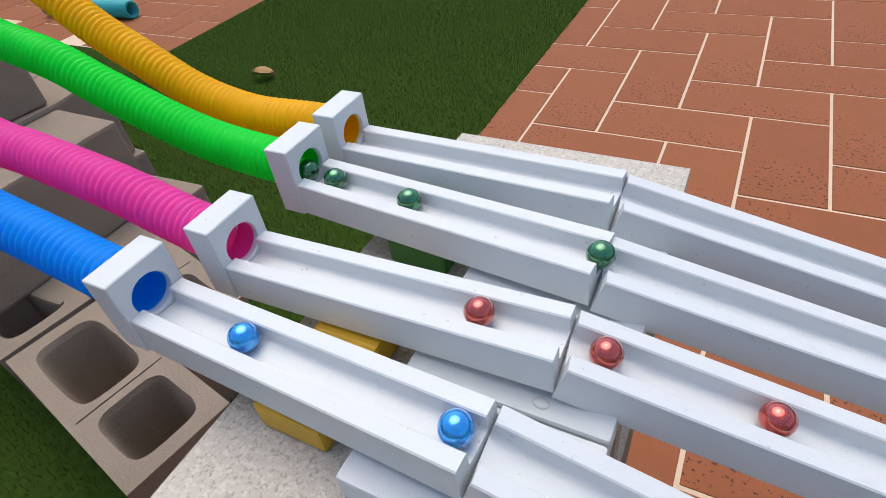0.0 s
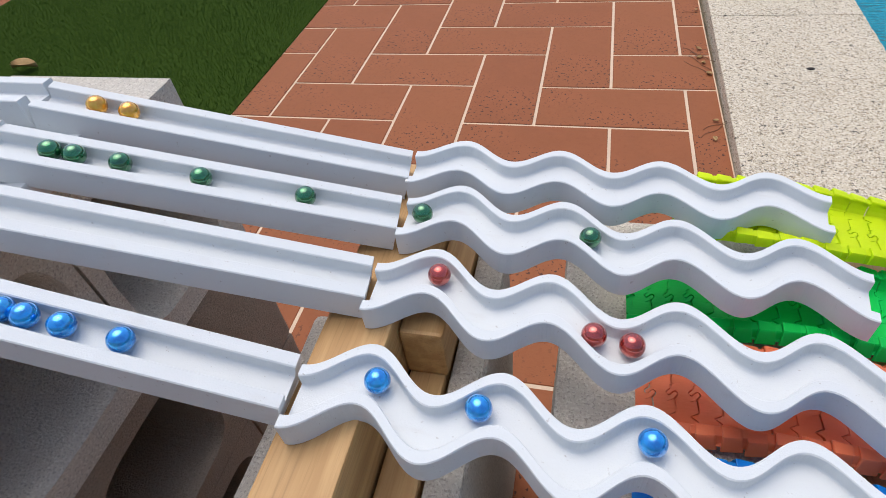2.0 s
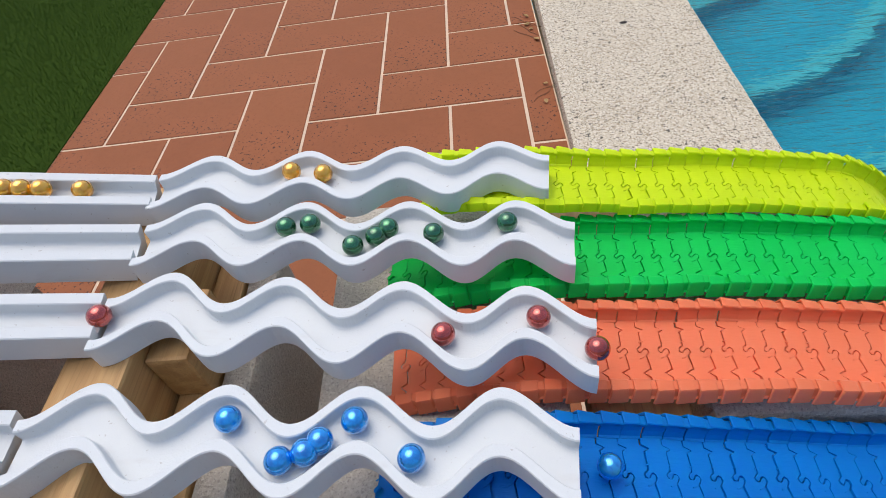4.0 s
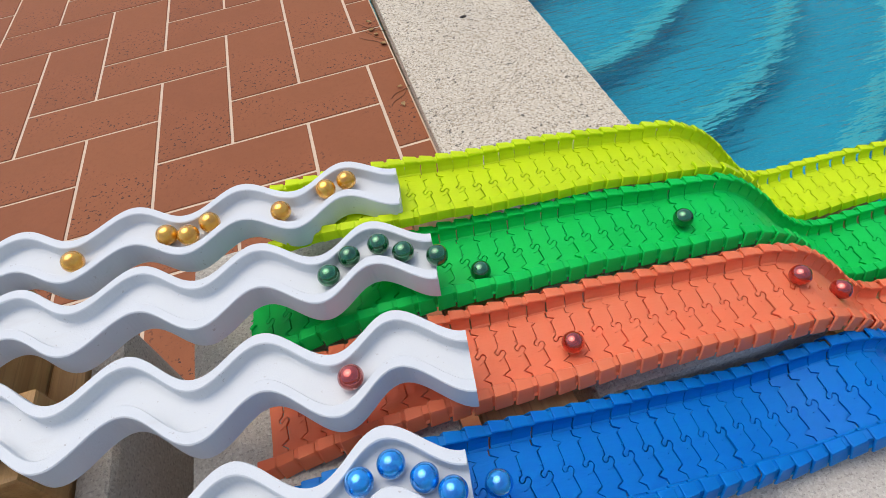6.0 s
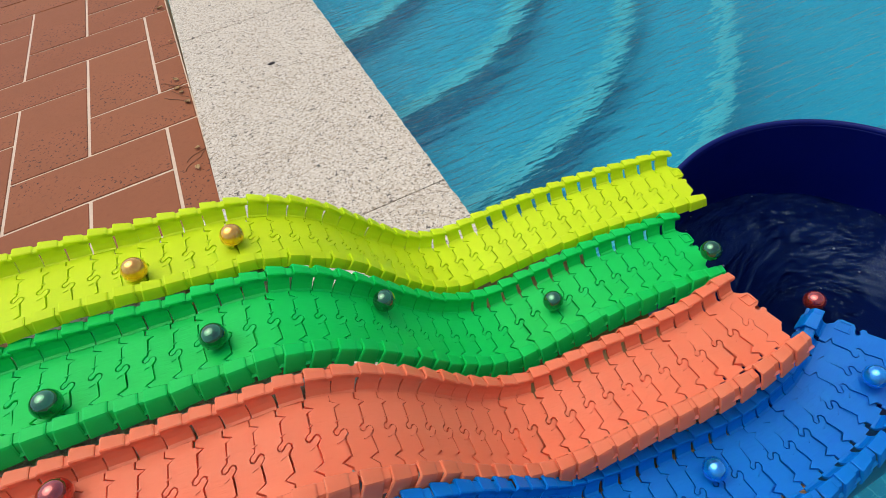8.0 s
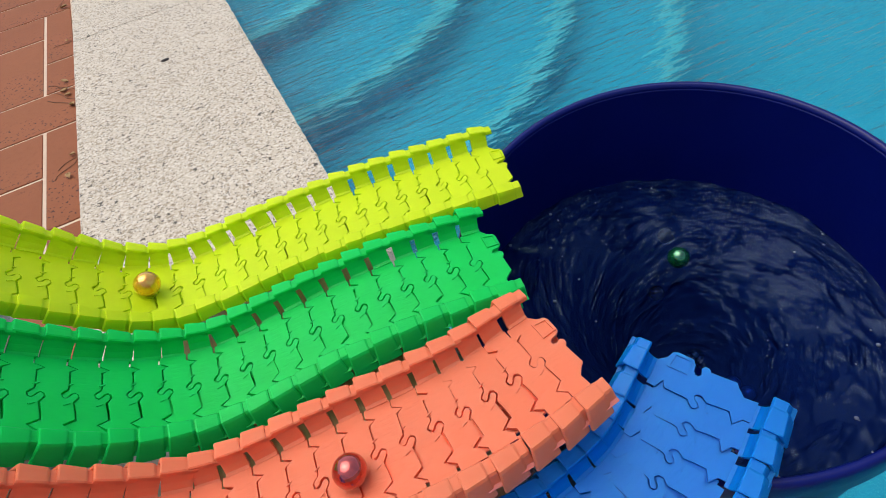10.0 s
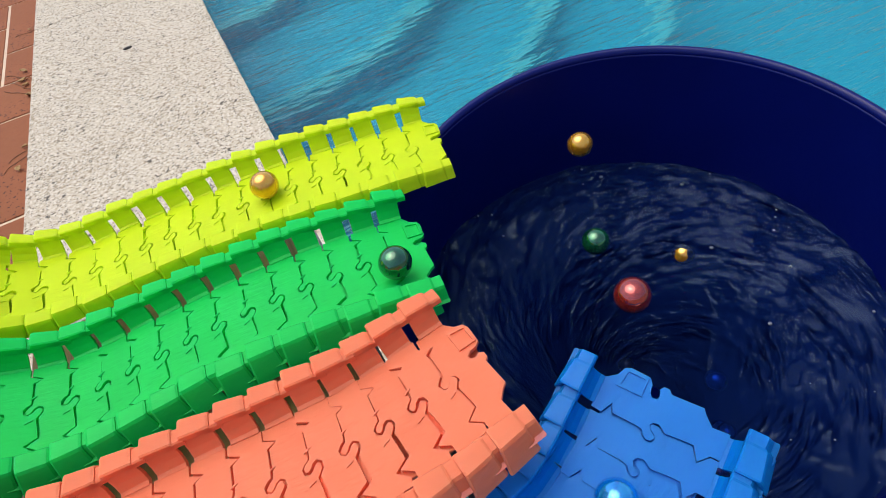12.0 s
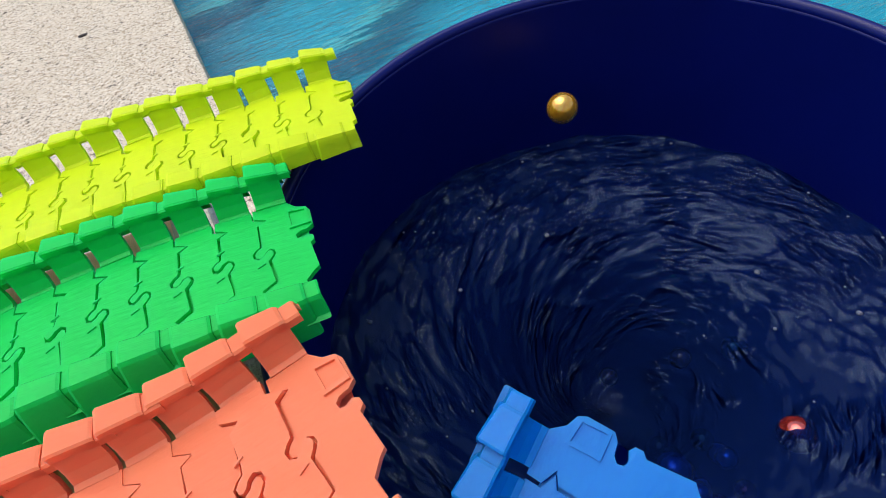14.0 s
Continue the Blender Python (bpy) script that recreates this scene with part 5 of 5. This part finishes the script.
def marble_path(lane, rows, flight):
    """Place of a marble at every tenth of a second."""
    rows = [tuple(r) for r in rows]
    if rows[0][0] > 0:
        rows.insert(0, (0.0, max(-0.9, rows[0][1] - 0.24 * rows[0][0]), 0.0, 0.0))
    ts = [r[0] for r in rows]
    end_x, slope = TRACK_END[lane]
    out = []
    late = ts[-1] > 9.5
    places = [(t, Vector(q)) for t, *q in flight]
    if not places and rows[-1][1] > 0.6:
        t1, x1 = rows[-1][0], rows[-1][1]
        t2 = t1 + max(0.05, (end_x - x1) / 0.38)
        places = [(t2, on_lane(lane, end_x))]
        rows.append((t2 - 0.02, end_x - 0.004, 0.0, 0.0))
        ts.append(t2 - 0.02)
    if places:
        t, q = places[-1]
        speed, fall = (0.14, 0.15) if late or t > 10 else (0.45, 1.4)
        since = math.sqrt(max(0.0, 2 * (0.392 - q.z) / fall))
        k = 0
        while q.z > 0.20 and k < 40:
            k += 1
            drop = fall * (since * 0.1 + 0.005)
            since += 0.1
            q = q + Vector((speed * 0.1, speed * 0.1 * slope, -drop))
            if (Vector((q.x, q.y)) - Vector((TUB.x, TUB.y))).length > 0.122:
                q.x, q.y = places[-1][1].x, places[-1][1].y
            t += 0.1
            places.append((t, q.copy()))
        for _ in range(5):
            t += 0.2
            q = q + Vector((-0.004, -0.006, -0.02))
            places.append((t, q.copy()))
    for n in range(141):
        t = n / 10
        if places and t >= places[0][0]:
            pt = [w[0] for w in places]
            out.append((t, Vector([eased(pt, [w[1][i] for w in places], t) for i in range(3)])))
        elif places and t > ts[-1]:
            a, b = on_lane(lane, *rows[-1][1:]), places[0][1]
            out.append((t, a.lerp(b, (t - ts[-1]) / max(0.01, places[0][0] - ts[-1]))))
        else:
            out.append((t, on_lane(lane, *[eased(ts, [r[i] for r in rows], t) for i in (1, 2, 3)])))
    return out


def marbles():
    names = dict(blue="glossy pearly blue glass marble", pink="glossy ruby red glass marble", green="glossy bottle green glass marble", yellow="glossy amber yellow glass marble")
    shapes, made = {}, []
    for lane, rows, flight in MARBLES:
        if lane not in shapes:
            bm = bmesh.new()
            bmesh.ops.create_uvsphere(bm, u_segments=36, v_segments=24, radius=RADIUS)
            for f in bm.faces:
                f.smooth = True
            shapes[lane] = bpy.data.meshes.new("marble")
            bm.to_mesh(shapes[lane])
            bm.free()
            shapes[lane].materials.append(GLASS[lane])
        ob = tagged(new("marble", shapes[lane]), f"{names[lane]} rolling down its lane", "marble", f"{lane} marbles")
        made.append((ob, marble_path(lane, rows, flight)))
    return made


ROLLING = marbles()


def tile_floor():
    """Herringbone of tiles two modules long; those cut by lawn or coping are narrower."""
    ob = thing("tile_floor", "terracotta tiles in herringbone with cream joints", "tile floor", kind="structure")
    m, joint = 0.2, 0.0042
    shapes = {}
    rest = bmesh.new()
    for i in range(-7, 4):
        for j in range(-28, 51):
            d = (i - j) % 4
            if d == 0:
                x0, x1, y0, y1 = i, i + 1, j, j + 2
            elif d == 1:
                x0, x1, y0, y1 = i, i + 2, j, j + 1
            else:
                continue
            lo, hi = max(x0 * m + joint, -0.930), min(x1 * m - joint, COPING_X - 0.004)
            a, b = y0 * m + joint, y1 * m - joint
            if hi - lo < 0.012:
                continue
            key = (round(hi - lo, 4), round(b - a, 4))
            if not -2.4 < a < 3.6:
                c = [rest.verts.new((x, y, 0.0)) for x, y in ((lo, a), (hi, a), (hi, b), (lo, b))]
                d = [rest.verts.new((v.co.x, v.co.y, -0.012)) for v in c]
                rest.faces.new(c)
                for k in range(4):
                    rest.faces.new((c[k], d[k], d[(k + 1) % 4], c[(k + 1) % 4]))
                continue
            if key not in shapes:
                bm = bmesh.new()
                box(bm, -key[0] / 2, key[0] / 2, -key[1] / 2, key[1] / 2, -0.012, 0.0, 0.0012, 1)
                me = bpy.data.meshes.new("tile")
                bm.to_mesh(me)
                bm.free()
                me.materials.append(TILE)
                shapes[key] = me
            t = new("tile", shapes[key])
            t.parent = ob
            t.location = ((lo + hi) / 2, (a + b) / 2, random.uniform(-0.0006, 0.0006))
    bmesh.ops.recalc_face_normals(rest, faces=rest.faces)
    tagged(part("far_tiles", rest, TILE, ob), kind="stuff")


tile_floor()


# ---- what moves ----
def motions():
    walk(WHIRL, [(t, Matrix.Translation(TUB + Vector((0, 0, TUB_WATER))) @ pose(0, 0, 0, 0, 0, 55 * t)) for t in range(0, 15)])
    for ob, path in ROLLING:
        rows, turn = [], Matrix.Rotation(random.uniform(0, 3), 3, "Y")
        for n, (t, at) in enumerate(path):
            if n:
                step = at - path[n - 1][1]
                if step.length > 1e-5:
                    axis = Vector((0, 0, 1)).cross(step)
                    if axis.length > 1e-6:
                        turn = Matrix.Rotation(min(step.length / RADIUS, 1.1), 3, axis) @ turn
            rows.append((t, Matrix.Translation(at) @ turn.to_4x4()))
        walk(ob, rows)


motions()
